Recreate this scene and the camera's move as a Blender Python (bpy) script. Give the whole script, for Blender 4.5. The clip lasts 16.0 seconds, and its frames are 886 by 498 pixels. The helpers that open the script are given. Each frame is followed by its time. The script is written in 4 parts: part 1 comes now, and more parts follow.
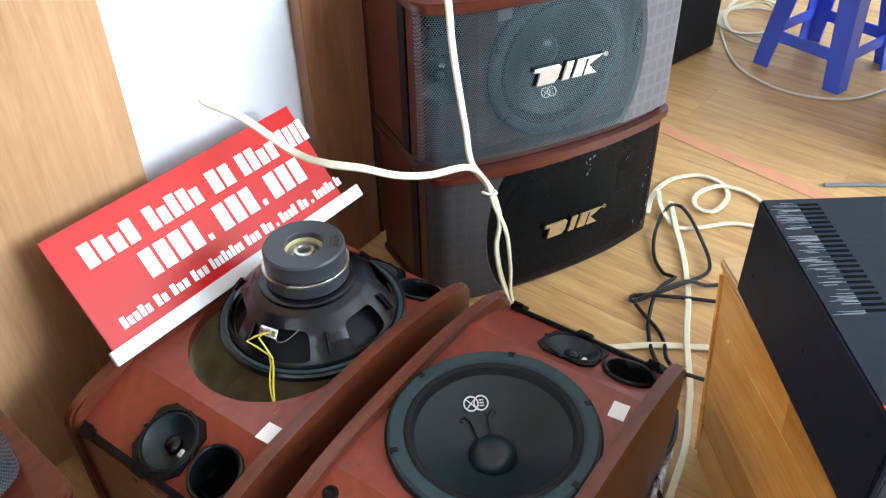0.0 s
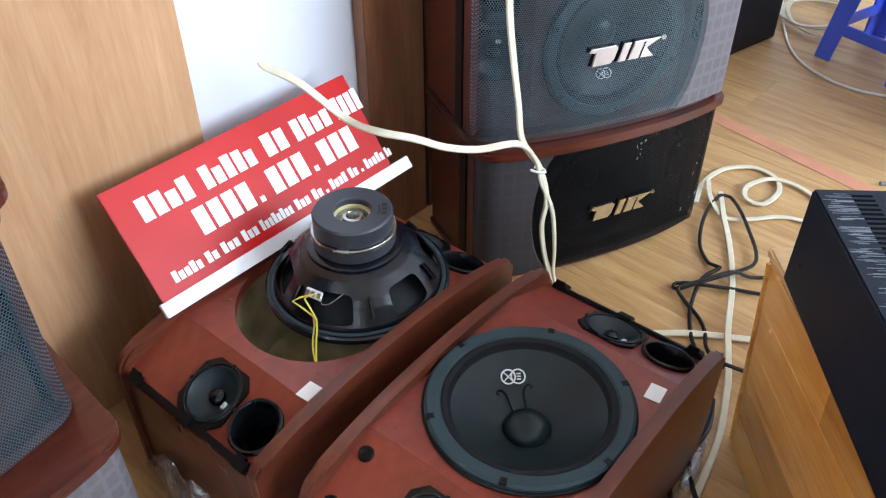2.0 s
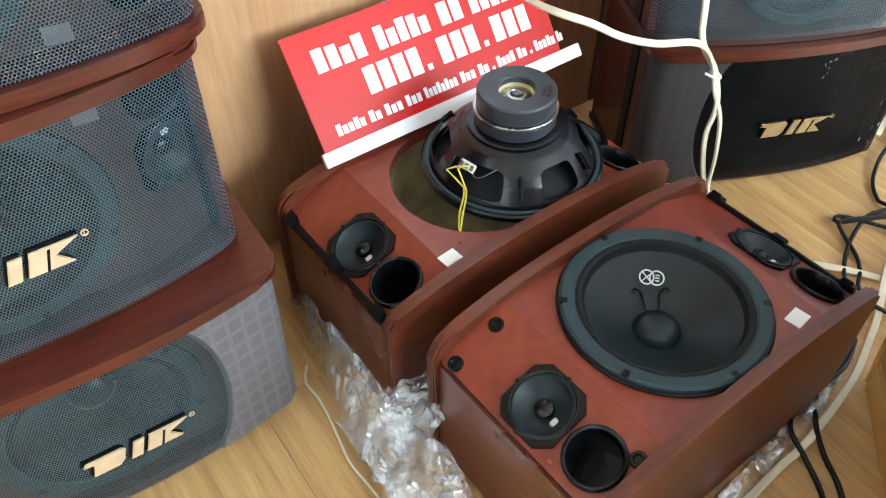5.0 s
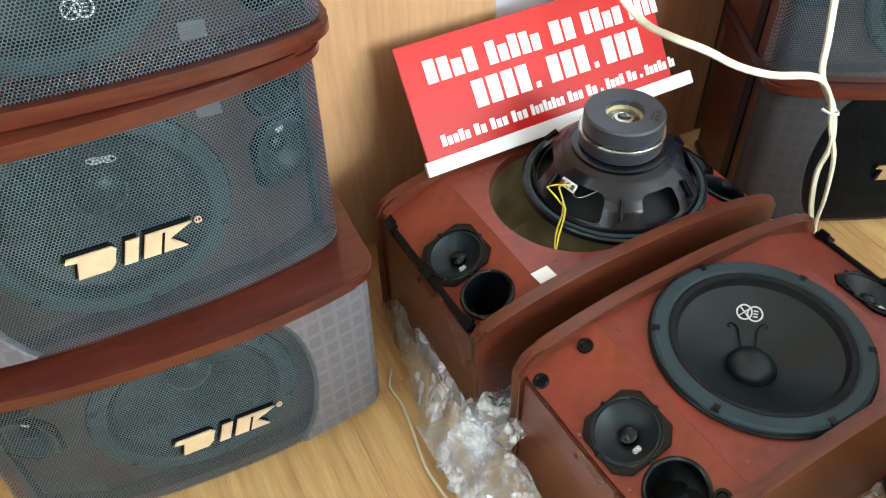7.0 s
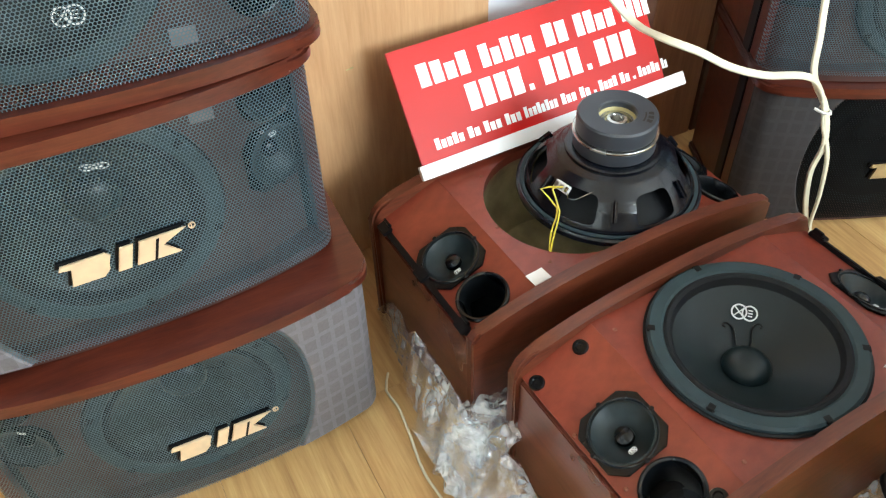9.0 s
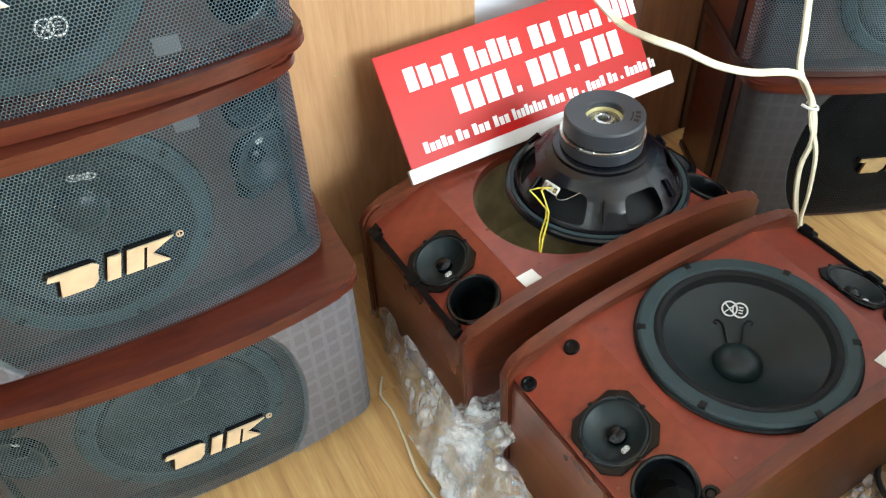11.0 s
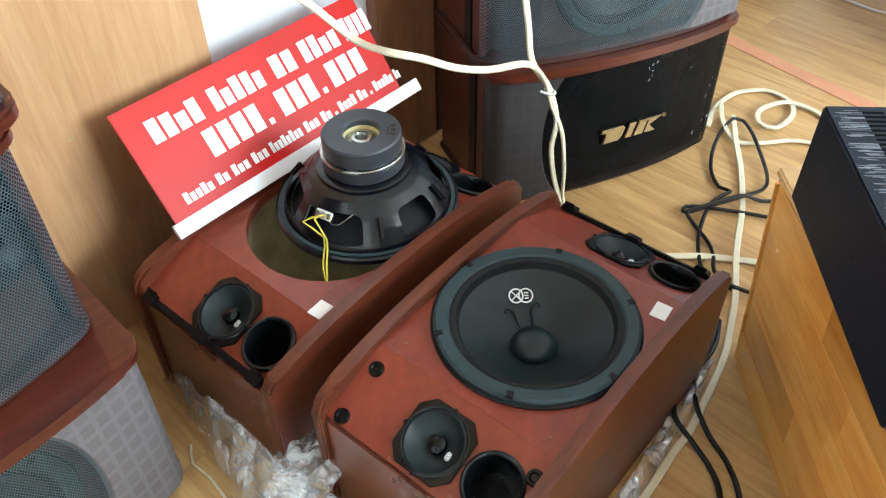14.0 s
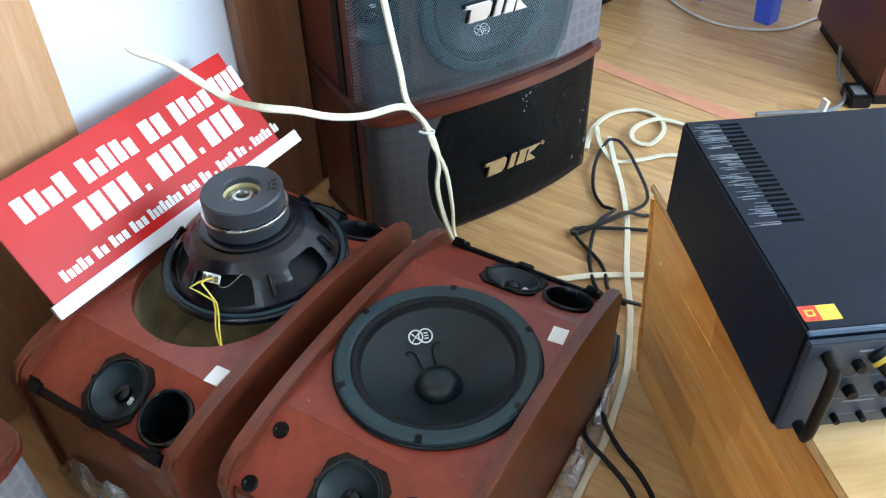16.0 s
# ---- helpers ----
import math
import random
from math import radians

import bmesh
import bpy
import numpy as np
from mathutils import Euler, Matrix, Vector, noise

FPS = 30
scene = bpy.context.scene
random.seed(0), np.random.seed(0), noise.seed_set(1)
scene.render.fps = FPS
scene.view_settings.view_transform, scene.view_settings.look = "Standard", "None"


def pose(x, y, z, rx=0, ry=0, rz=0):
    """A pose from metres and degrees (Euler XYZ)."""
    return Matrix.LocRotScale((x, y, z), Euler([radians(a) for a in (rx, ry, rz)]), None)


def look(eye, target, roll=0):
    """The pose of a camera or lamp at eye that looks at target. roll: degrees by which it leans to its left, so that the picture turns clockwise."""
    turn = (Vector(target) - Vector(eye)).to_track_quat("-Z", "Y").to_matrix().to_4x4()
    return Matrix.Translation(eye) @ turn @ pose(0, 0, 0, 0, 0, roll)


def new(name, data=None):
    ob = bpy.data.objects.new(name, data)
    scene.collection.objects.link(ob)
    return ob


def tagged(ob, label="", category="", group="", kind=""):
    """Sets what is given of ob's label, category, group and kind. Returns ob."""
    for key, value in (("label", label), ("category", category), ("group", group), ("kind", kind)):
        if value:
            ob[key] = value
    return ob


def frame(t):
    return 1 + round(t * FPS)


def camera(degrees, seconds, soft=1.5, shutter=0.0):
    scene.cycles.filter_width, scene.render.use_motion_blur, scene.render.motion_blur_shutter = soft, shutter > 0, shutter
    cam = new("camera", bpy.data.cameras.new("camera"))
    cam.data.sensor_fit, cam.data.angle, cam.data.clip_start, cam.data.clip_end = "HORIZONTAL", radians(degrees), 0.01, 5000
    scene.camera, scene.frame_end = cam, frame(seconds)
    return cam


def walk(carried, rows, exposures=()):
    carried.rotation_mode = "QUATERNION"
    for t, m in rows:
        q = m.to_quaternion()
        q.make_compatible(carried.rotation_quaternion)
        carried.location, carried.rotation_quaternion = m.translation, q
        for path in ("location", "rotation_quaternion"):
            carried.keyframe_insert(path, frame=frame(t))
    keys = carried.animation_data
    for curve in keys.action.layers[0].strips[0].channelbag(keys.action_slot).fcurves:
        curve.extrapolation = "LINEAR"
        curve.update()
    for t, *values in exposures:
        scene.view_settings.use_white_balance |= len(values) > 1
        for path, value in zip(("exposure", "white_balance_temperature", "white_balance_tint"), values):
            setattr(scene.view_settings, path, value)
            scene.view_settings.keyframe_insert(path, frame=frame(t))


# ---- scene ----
cam = camera(56.2, 16.0, soft=1.2)
PATH = [
    (0, (0.236, 0.05, 1.051), (-0.298, 1.533, -0.18), -1.3),
    (0.5, (0.248, 0.064, 1.053), (-0.281, 1.544, -0.183), -2.6),
    (1, (0.254, 0.063, 1.053), (-0.257, 1.551, -0.181), -2.4),
    (1.5, (0.243, 0.05, 1.052), (-0.308, 1.524, -0.184), -1.0),
    (2, (0.237, 0.031, 1.047), (-0.381, 1.454, -0.215), -0.3),
    (2.5, (0.24, 0.023, 1.04), (-0.407, 1.363, -0.296), -0.3),
    (3, (0.244, 0.015, 1.038), (-0.416, 1.286, -0.359), -0.2),
    (3.5, (0.239, 0.008, 1.034), (-0.456, 1.225, -0.392), 0.3),
    (4, (0.236, 0.007, 1.033), (-0.495, 1.182, -0.411), 0.0),
    (4.5, (0.236, 0.003, 1.034), (-0.528, 1.155, -0.411), -0.0),
    (5, (0.233, -0.001, 1.037), (-0.584, 1.119, -0.405), 0.0),
    (5.2, (0.234, -0.001, 1.038), (-0.615, 1.099, -0.4), -0.2),
    (7.5, (0.23, -0.018, 1.038), (-0.773, 0.987, -0.37), -1.4),
    (8, (0.236, -0.011, 1.038), (-0.764, 1.001, -0.368), -1.9),
    (8.5, (0.235, -0.014, 1.038), (-0.76, 1.005, -0.367), -1.6),
    (10.8, (0.244, -0.008, 1.038), (-0.765, 1.003, -0.362), -2.7),
    (11, (0.245, -0.007, 1.039), (-0.753, 1.016, -0.359), -2.8),
    (11.5, (0.243, -0.003, 1.038), (-0.711, 1.063, -0.36), -2.9),
    (12, (0.243, 0.002, 1.037), (-0.652, 1.121, -0.358), -2.9),
    (12.5, (0.245, 0.012, 1.042), (-0.546, 1.197, -0.362), -2.2),
    (13, (0.242, 0.012, 1.038), (-0.478, 1.247, -0.361), -1.5),
    (13.5, (0.245, 0.016, 1.041), (-0.418, 1.281, -0.359), -1.6),
    (14, (0.248, 0.018, 1.041), (-0.355, 1.329, -0.343), -1.2),
    (14.5, (0.251, 0.021, 1.044), (-0.315, 1.371, -0.319), -0.8),
    (15, (0.251, 0.022, 1.042), (-0.286, 1.409, -0.295), -1.0),
    (15.5, (0.267, 0.03, 1.046), (-0.204, 1.45, -0.282), -2.1),
    (16, (0.264, 0.03, 1.044), (-0.147, 1.475, -0.275), -1.6),
]
EXPOSURES = [(0, 0.11, 5640, 4), (1, 0.02, 5600, 4), (2.5, -0.19, 5420, 12), (5, 0.12, 5720, 2), (7.5, 0.13, 5980, 1), (11, 0.13, 6000, 1), (13, 0.12, 5950, 1), (14, 0.14, 5850, 1), (15, 0.16, 5200, -3), (16, -0.02, 5150, 1)]
walk(cam, [(t, look(eye, target, roll)) for t, eye, target, roll in PATH], EXPOSURES)


# ---------------------------------------------------------------- light
world = bpy.data.worlds.new("sky")
scene.world = world
world.use_nodes = True
wn = world.node_tree.nodes
sky = wn.new("ShaderNodeTexSky")
sky.sky_type = "NISHITA"
sky.sun_disc = False
sky.sun_elevation, sky.sun_rotation = radians(38), radians(60)
world.node_tree.links.new(sky.outputs[0], wn["Background"].inputs[0])
wn["Background"].inputs[1].default_value = 0.12

ROOM = pose(0, 0, 0, 0, 0, -19.5)     # x: away from the panelled wall, y: along it
WALL = -0.782


def window_light(name, m, w, h, watts, colour):
    lamp = bpy.data.lights.new(name, "AREA")
    lamp.shape, lamp.size, lamp.size_y, lamp.energy, lamp.color = "RECTANGLE", w, h, watts, colour
    ob = new(name, lamp)
    ob.matrix_world = m
    return ob


window_light("daylight_window_side", ROOM @ pose(3.34, 2.3, 1.85, 0, 90, 0), 1.4, 3.0, 300, (0.93, 0.97, 1.0))
window_light("daylight_window_back", ROOM @ pose(0.50, -1.44, 1.75, 90, 0, 180), 2.4, 1.6, 780, (0.86, 0.94, 1.0))


# ---------------------------------------------------------------- materials
def base_mat(name, colour, rough=0.5, metal=0.0, coat=0.0):
    m = bpy.data.materials.new(name)
    m.use_nodes = True
    b = m.node_tree.nodes["Principled BSDF"]
    b.inputs["Base Color"].default_value = (*colour, 1)
    b.inputs["Roughness"].default_value = rough
    b.inputs["Metallic"].default_value = metal
    b.inputs["Coat Weight"].default_value = coat
    b.inputs["Coat Roughness"].default_value = 0.12
    return m, m.node_tree.nodes, m.node_tree.links, b


def coords(n, l, scale, offset=False):
    tc = n.new("ShaderNodeTexCoord")
    mp = n.new("ShaderNodeMapping")
    mp.inputs["Scale"].default_value = scale
    l.new(tc.outputs["Object"], mp.inputs["Vector"])
    if offset:
        info = n.new("ShaderNodeObjectInfo")
        mul = n.new("ShaderNodeMath")
        mul.operation = "MULTIPLY"
        mul.inputs[1].default_value = 37.0
        l.new(info.outputs["Random"], mul.inputs[0])
        l.new(mul.outputs[0], mp.inputs["Location"])
    return mp.outputs["Vector"]


def noise_node(n, l, vec, scale, detail=4.0, rough=0.55, distort=0.0):
    t = n.new("ShaderNodeTexNoise")
    t.inputs["Scale"].default_value = scale
    t.inputs["Detail"].default_value = detail
    t.inputs["Roughness"].default_value = rough
    t.inputs["Distortion"].default_value = distort
    l.new(vec, t.inputs["Vector"])
    return t.outputs["Fac"]


def ramp(n, l, fac, stops):
    r = n.new("ShaderNodeValToRGB")
    r.color_ramp.elements[0].position, r.color_ramp.elements[0].color = stops[0][0], (*stops[0][1], 1)
    r.color_ramp.elements[1].position, r.color_ramp.elements[1].color = stops[-1][0], (*stops[-1][1], 1)
    for p, c in stops[1:-1]:
        e = r.color_ramp.elements.new(p)
        e.color = (*c, 1)
    l.new(fac, r.inputs["Fac"])
    return r.outputs["Color"]


def mixed(n, l, fac, a, b, how="MIX"):
    x = n.new("ShaderNodeMix")
    x.data_type, x.blend_type = "RGBA", how
    for sock, v in ((x.inputs["Factor"], fac), (x.inputs["A"], a), (x.inputs["B"], b)):
        if isinstance(v, (int, float)):
            sock.default_value = v
        elif isinstance(v, tuple):
            sock.default_value = (*v, 1)
        else:
            l.new(v, sock)
    return x.outputs["Result"]


def bump(n, l, b, height, strength, distance=0.001):
    u = n.new("ShaderNodeBump")
    u.inputs["Strength"].default_value = strength
    u.inputs["Distance"].default_value = distance
    l.new(height, u.inputs["Height"])
    l.new(u.outputs["Normal"], b.inputs["Normal"])


def rough_from(n, l, b, fac, lo, hi):
    r = n.new("ShaderNodeMapRange")
    r.inputs["To Min"].default_value, r.inputs["To Max"].default_value = lo, hi
    l.new(fac, r.inputs["Value"])
    l.new(r.outputs[0], b.inputs["Roughness"])


def wood(name, dark, mid, light, stretch, scale=6.0, rough=(0.3, 0.5), coat=0.0, offset=False, blotch=0.35, tone=0.0):
    """Wood with its grain along the axis whose stretch is small."""
    m, n, l, b = base_mat(name, mid, 0.4, 0, coat)
    v = coords(n, l, stretch, offset)
    grain = noise_node(n, l, v, scale, 6, 0.6, 1.2)
    fine = noise_node(n, l, v, scale * 9, 3, 0.6)
    col = ramp(n, l, grain, [(0.28, dark), (0.5, mid), (0.72, light)])
    col = mixed(n, l, 0.22, col, ramp(n, l, fine, [(0.35, dark), (0.65, light)]))
    big = noise_node(n, l, coords(n, l, (1, 1, 1), offset), 4.0, 3)
    col = mixed(n, l, blotch, col, ramp(n, l, big, [(0.3, (0.45, 0.45, 0.45)), (0.7, (1, 1, 1))]), "MULTIPLY")
    if tone:
        piece = n.new("ShaderNodeObjectInfo").outputs["Random"]
        col = mixed(n, l, tone, col, ramp(n, l, piece, [(0.0, (0.45, 0.40, 0.34)), (0.35, (0.86, 0.83, 0.78)), (1.0, (1, 1, 1))]), "MULTIPLY")
    l.new(col, b.inputs["Base Color"])
    rough_from(n, l, b, big, *rough)
    bump(n, l, b, fine, 0.12)
    return m


def speckled(name, colour, rough=0.5, metal=0.0, vary=0.25, scale=40.0, relief=0.15, coat=0.0, spec=0.5):
    m, n, l, b = base_mat(name, colour, rough, metal, coat)
    b.inputs["Specular IOR Level"].default_value = spec
    v = coords(n, l, (1, 1, 1))
    a = noise_node(n, l, v, scale, 5)
    c = noise_node(n, l, v, scale * 0.12, 3)
    lo = tuple(x * (1 - vary) for x in colour)
    hi = tuple(min(1, x * (1 + vary)) for x in colour)
    col = mixed(n, l, 0.5, ramp(n, l, a, [(0.3, lo), (0.7, hi)]), ramp(n, l, c, [(0.3, lo), (0.7, hi)]))
    l.new(col, b.inputs["Base Color"])
    rough_from(n, l, b, c, max(0.03, rough - 0.12), min(1, rough + 0.12))
    if relief:
        bump(n, l, b, a, relief)
    return m


CHERRY = wood("cherry_veneer", (0.042, 0.007, 0.004), (0.084, 0.015, 0.007), (0.132, 0.028, 0.012), (1.2, 9, 9), 5, (0.26, 0.42), 0.25)
# Glossy cherry ends, base colour lightened to carry the hazy window sheen.
END_VENEER = wood("sheen_end_veneer", (0.085, 0.022, 0.014), (0.150, 0.042, 0.026), (0.205, 0.066, 0.040), (9, 1.2, 9), 4, (0.22, 0.34), 0.4)
CHERRY_SIDE = wood("brown_veneer", (0.055, 0.012, 0.006), (0.115, 0.026, 0.011), (0.175, 0.046, 0.018), (1.2, 9, 9), 4, (0.3, 0.45), 0.1)
BAFFLE = wood("red_baffle_board", (0.120, 0.018, 0.009), (0.200, 0.032, 0.015), (0.265, 0.050, 0.024), (2.0, 2.6, 3), 3, (0.28, 0.44), 0.25, False, 0.25)
PANEL = wood("light_wall_panel", (0.40, 0.215, 0.10), (0.52, 0.30, 0.145), (0.61, 0.38, 0.20), (9, 9, 0.8), 3, (0.35, 0.5), 0.1, False, 0.15)
FRAME_WOOD = wood("red_brown_frame", (0.15, 0.06, 0.026), (0.225, 0.095, 0.042), (0.30, 0.135, 0.062), (9, 9, 0.8), 3, (0.35, 0.5), 0.1, False, 0.2)
# Brown wall wood with the far stack's shadow mixed into its colour.
SHADE_WOOD = wood("shaded_brown_panel", (0.055, 0.02, 0.010), (0.09, 0.034, 0.017), (0.13, 0.052, 0.026), (9, 9, 0.8), 3, (0.35, 0.5), 0.1, False, 0.2)
FLOOR = wood("oak_laminate", (0.34, 0.175, 0.060), (0.53, 0.325, 0.125), (0.67, 0.45, 0.195), (0.7, 10, 5), 3.2, (0.38, 0.52), 0.08, True, 0.22)
CRATE = wood("varnished_pine", (0.66, 0.27, 0.045), (0.88, 0.44, 0.088), (0.94, 0.57, 0.17), (7, 0.8, 7), 3, (0.16, 0.32), 0.35, True, 0.25, 0.55)
# Red baffle wood darkened to stand for the shade behind the grilles.
DARK_BAFFLE = wood("shaded_baffle_board", (0.028, 0.010, 0.007), (0.046, 0.014, 0.010), (0.068, 0.022, 0.014), (2.0, 2.6, 3), 3, (0.4, 0.55))
CRATE_TOP = wood("pale_pine_boards", (0.55, 0.33, 0.12), (0.70, 0.47, 0.20), (0.80, 0.58, 0.30), (0.8, 7, 7), 3, (0.25, 0.4), 0.25, True, 0.15)
MDF = speckled("raw_board_inside", (0.44, 0.35, 0.20), 0.8, 0, 0.5, 14)
WADDING = speckled("olive_damping_wadding", (0.40, 0.34, 0.19), 0.9, 0, 0.6, 22)
GLOSS_BLACK = speckled("glossy_black_plastic", (0.0025, 0.0035, 0.0045), 0.26, 0, 0.2, 60, 0.05, 0, 0.35)
BLACK = speckled("black_plastic", (0.0035, 0.0035, 0.0045), 0.38, 0, 0.3, 60, 0.15, 0, 0.22)
RUBBER = speckled("grey_rubber_gasket", (0.022, 0.042, 0.049), 0.6, 0, 0.25, 30, 0.2, 0, 0.4)
SURROUND = speckled("black_foam_surround", (0.006, 0.007, 0.009), 0.7, 0, 0.3, 50, 0.15, 0, 0.3)
CONE = speckled("paper_cone", (0.0045, 0.0115, 0.014), 0.46, 0, 0.3, 25, 0.3, 0, 0.4)
DOME = speckled("satin_dust_cap", (0.005, 0.013, 0.016), 0.33, 0, 0.2, 25, 0.1, 0, 0.4)
BASKET = speckled("black_painted_steel", (0.0035, 0.0045, 0.008), 0.22, 0.0, 0.25, 30, 0.05, 0.0, 0.45)
FERRITE = speckled("ferrite_magnet", (0.034, 0.039, 0.048), 0.36, 0.0, 0.3, 20)
STEEL = speckled("zinc_plated_steel", (0.55, 0.55, 0.52), 0.28, 1.0, 0.2, 15)
COPPER = speckled("yellowed_glue", (0.42, 0.36, 0.16), 0.5, 0, 0.4, 30)
GOLD = speckled("brushed_gold_badge", (0.84, 0.68, 0.48), 0.34, 0.55, 0.15, 60)
# A darker, browner gold than the other badges.
DULL_GOLD = speckled("dull_gold_badge", (0.40, 0.28, 0.13), 0.5, 0.3, 0.25, 60)
SILVER = speckled("bright_badge", (0.85, 0.85, 0.83), 0.25, 0.6, 0.08, 60)
WHITE_INK = speckled("white_ink", (0.75, 0.77, 0.78), 0.6, 0, 0.1, 60, 0)
# White tag paper greyed down for the dimness behind the grille.
DIM_PAPER = speckled("dim_paper_tag", (0.17, 0.15, 0.16), 0.7, 0, 0.2, 60)
PAPER = speckled("white_paper_tag", (0.80, 0.80, 0.78), 0.6, 0, 0.06, 40)
RED = speckled("red_sign_face", (0.47, 0.014, 0.011), 0.38, 0, 0.08, 5, 0, 0.0, 0.25)
BRIGHT_RED = speckled("bright_red_patch", (0.54, 0.006, 0.005), 0.40, 0, 0.06, 5, 0, 0, 0.2)
SIGN_WHITE = speckled("white_sign_print", (0.85, 0.85, 0.85), 0.3, 0, 0.03, 20, 0)
WHITE_WALL = speckled("white_wall_paint", (0.72, 0.73, 0.77), 0.45, 0, 0.04, 5, 0.05)
CREAM_WALL = speckled("cream_wall_paint", (0.42, 0.40, 0.36), 0.6, 0, 0.06, 5, 0.05)
CEIL = speckled("ceiling_paint", (0.84, 0.84, 0.83), 0.8, 0, 0.04, 6)
CREAM = speckled("cream_cable_sheath", (0.66, 0.62, 0.46), 0.45, 0, 0.12, 40)
WHITE_CABLE = speckled("white_cable_sheath", (0.78, 0.77, 0.72), 0.4, 0, 0.08, 40)
BLACK_CABLE = speckled("black_cable_sheath", (0.005, 0.0055, 0.006), 0.4, 0, 0.3, 40)
GREY_CABLE = speckled("grey_cable_sheath", (0.16, 0.17, 0.18), 0.5, 0, 0.2, 40)
YELLOW = speckled("yellow_wire", (0.62, 0.50, 0.04), 0.45, 0, 0.15, 60)
BLUE = speckled("blue_plastic", (0.085, 0.145, 0.84), 0.38, 0, 0.12, 12)
# Black case; the lid's bluish sheen is mixed into this base colour.
AMP_TOP = speckled("blue_sheen_black_steel", (0.010, 0.0145, 0.025), 0.42, 0.0, 0.25, 120, 0.2, 0, 0.18)
SCUFF = speckled("pale_scuff", (0.20, 0.22, 0.25), 0.6, 0, 0.2, 60)
AMP_FACE = speckled("grey_blue_faceplate", (0.045, 0.056, 0.082), 0.35, 0.2, 0.15, 50)
AMP_EDGE = speckled("blue_grey_edge", (0.12, 0.16, 0.22), 0.35, 0.3, 0.15, 50)
TAPE = speckled("faded_red_tape", (0.58, 0.27, 0.15), 0.6, 0, 0.2, 18)
SLOT = speckled("dark_vent_slot", (0.002, 0.002, 0.0025), 0.9, 0, 0.2, 40, 0, 0, 0.1)
FLOOR_GAP = speckled("shaded_board_joint", (0.13, 0.07, 0.03), 0.8, 0, 0.3, 40)
DARK_GAP = speckled("dark_gap", (0.02, 0.013, 0.008), 0.9, 0, 0.3, 40)
LABEL_RED = speckled("red_label", (0.70, 0.05, 0.03), 0.4, 0, 0.05, 40, 0)
LABEL_YELLOW = speckled("yellow_label", (0.80, 0.55, 0.06), 0.4, 0, 0.05, 40, 0)
WEAR = speckled("splintered_wood", (0.20, 0.075, 0.045), 0.8, 0, 0.4, 80)


def math_node(n, l, op, a, b=None):
    x = n.new("ShaderNodeMath")
    x.operation = op
    for i, v in enumerate((a, b)):
        if v is None:
            continue
        if isinstance(v, (int, float)):
            x.inputs[i].default_value = v
        else:
            l.new(v, x.inputs[i])
    return x.outputs[0]


def grille_mat(name, colour, pitch=0.0046, hole=0.37, metal=0.35, spec=0.5):
    """Steel sheet punched with round holes in a triangular pattern."""
    m, n, l, b = base_mat(name, colour, 0.36, metal)
    b.inputs["Specular IOR Level"].default_value = spec
    tc = n.new("ShaderNodeTexCoord")
    sep = n.new("ShaderNodeSeparateXYZ")
    l.new(tc.outputs["Object"], sep.inputs[0])
    x = math_node(n, l, "DIVIDE", sep.outputs[0], pitch)
    y = math_node(n, l, "DIVIDE", sep.outputs[1], pitch * 1.732)
    found = []
    for shift in (0.0, 0.5):
        sq = []
        for v, k in ((x, 1.0), (y, 3.0)):
            a = math_node(n, l, "ADD", v, shift)
            f = math_node(n, l, "SUBTRACT", a, math_node(n, l, "ROUND", a))
            sq.append(math_node(n, l, "MULTIPLY", math_node(n, l, "MULTIPLY", f, f), k))
        found.append(math_node(n, l, "ADD", sq[0], sq[1]))
    d = math_node(n, l, "MINIMUM", found[0], found[1])
    inside = math_node(n, l, "LESS_THAN", d, hole * hole)
    dust = noise_node(n, l, tc.outputs["Object"], 9, 5)
    l.new(ramp(n, l, dust, [(0.35, colour), (0.75, tuple(c * 1.7 for c in colour))]), b.inputs["Base Color"])
    clear = n.new("ShaderNodeBsdfTransparent")
    mix = n.new("ShaderNodeMixShader")
    l.new(inside, mix.inputs[0])
    l.new(b.outputs[0], mix.inputs[1])
    l.new(clear.outputs[0], mix.inputs[2])
    l.new(mix.outputs[0], n["Material Output"].inputs["Surface"])
    return m


GRILLE = grille_mat("perforated_steel", (0.080, 0.120, 0.145), 0.0038, 0.385, 0.5)
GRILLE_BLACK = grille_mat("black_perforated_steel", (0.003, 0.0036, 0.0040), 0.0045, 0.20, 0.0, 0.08)


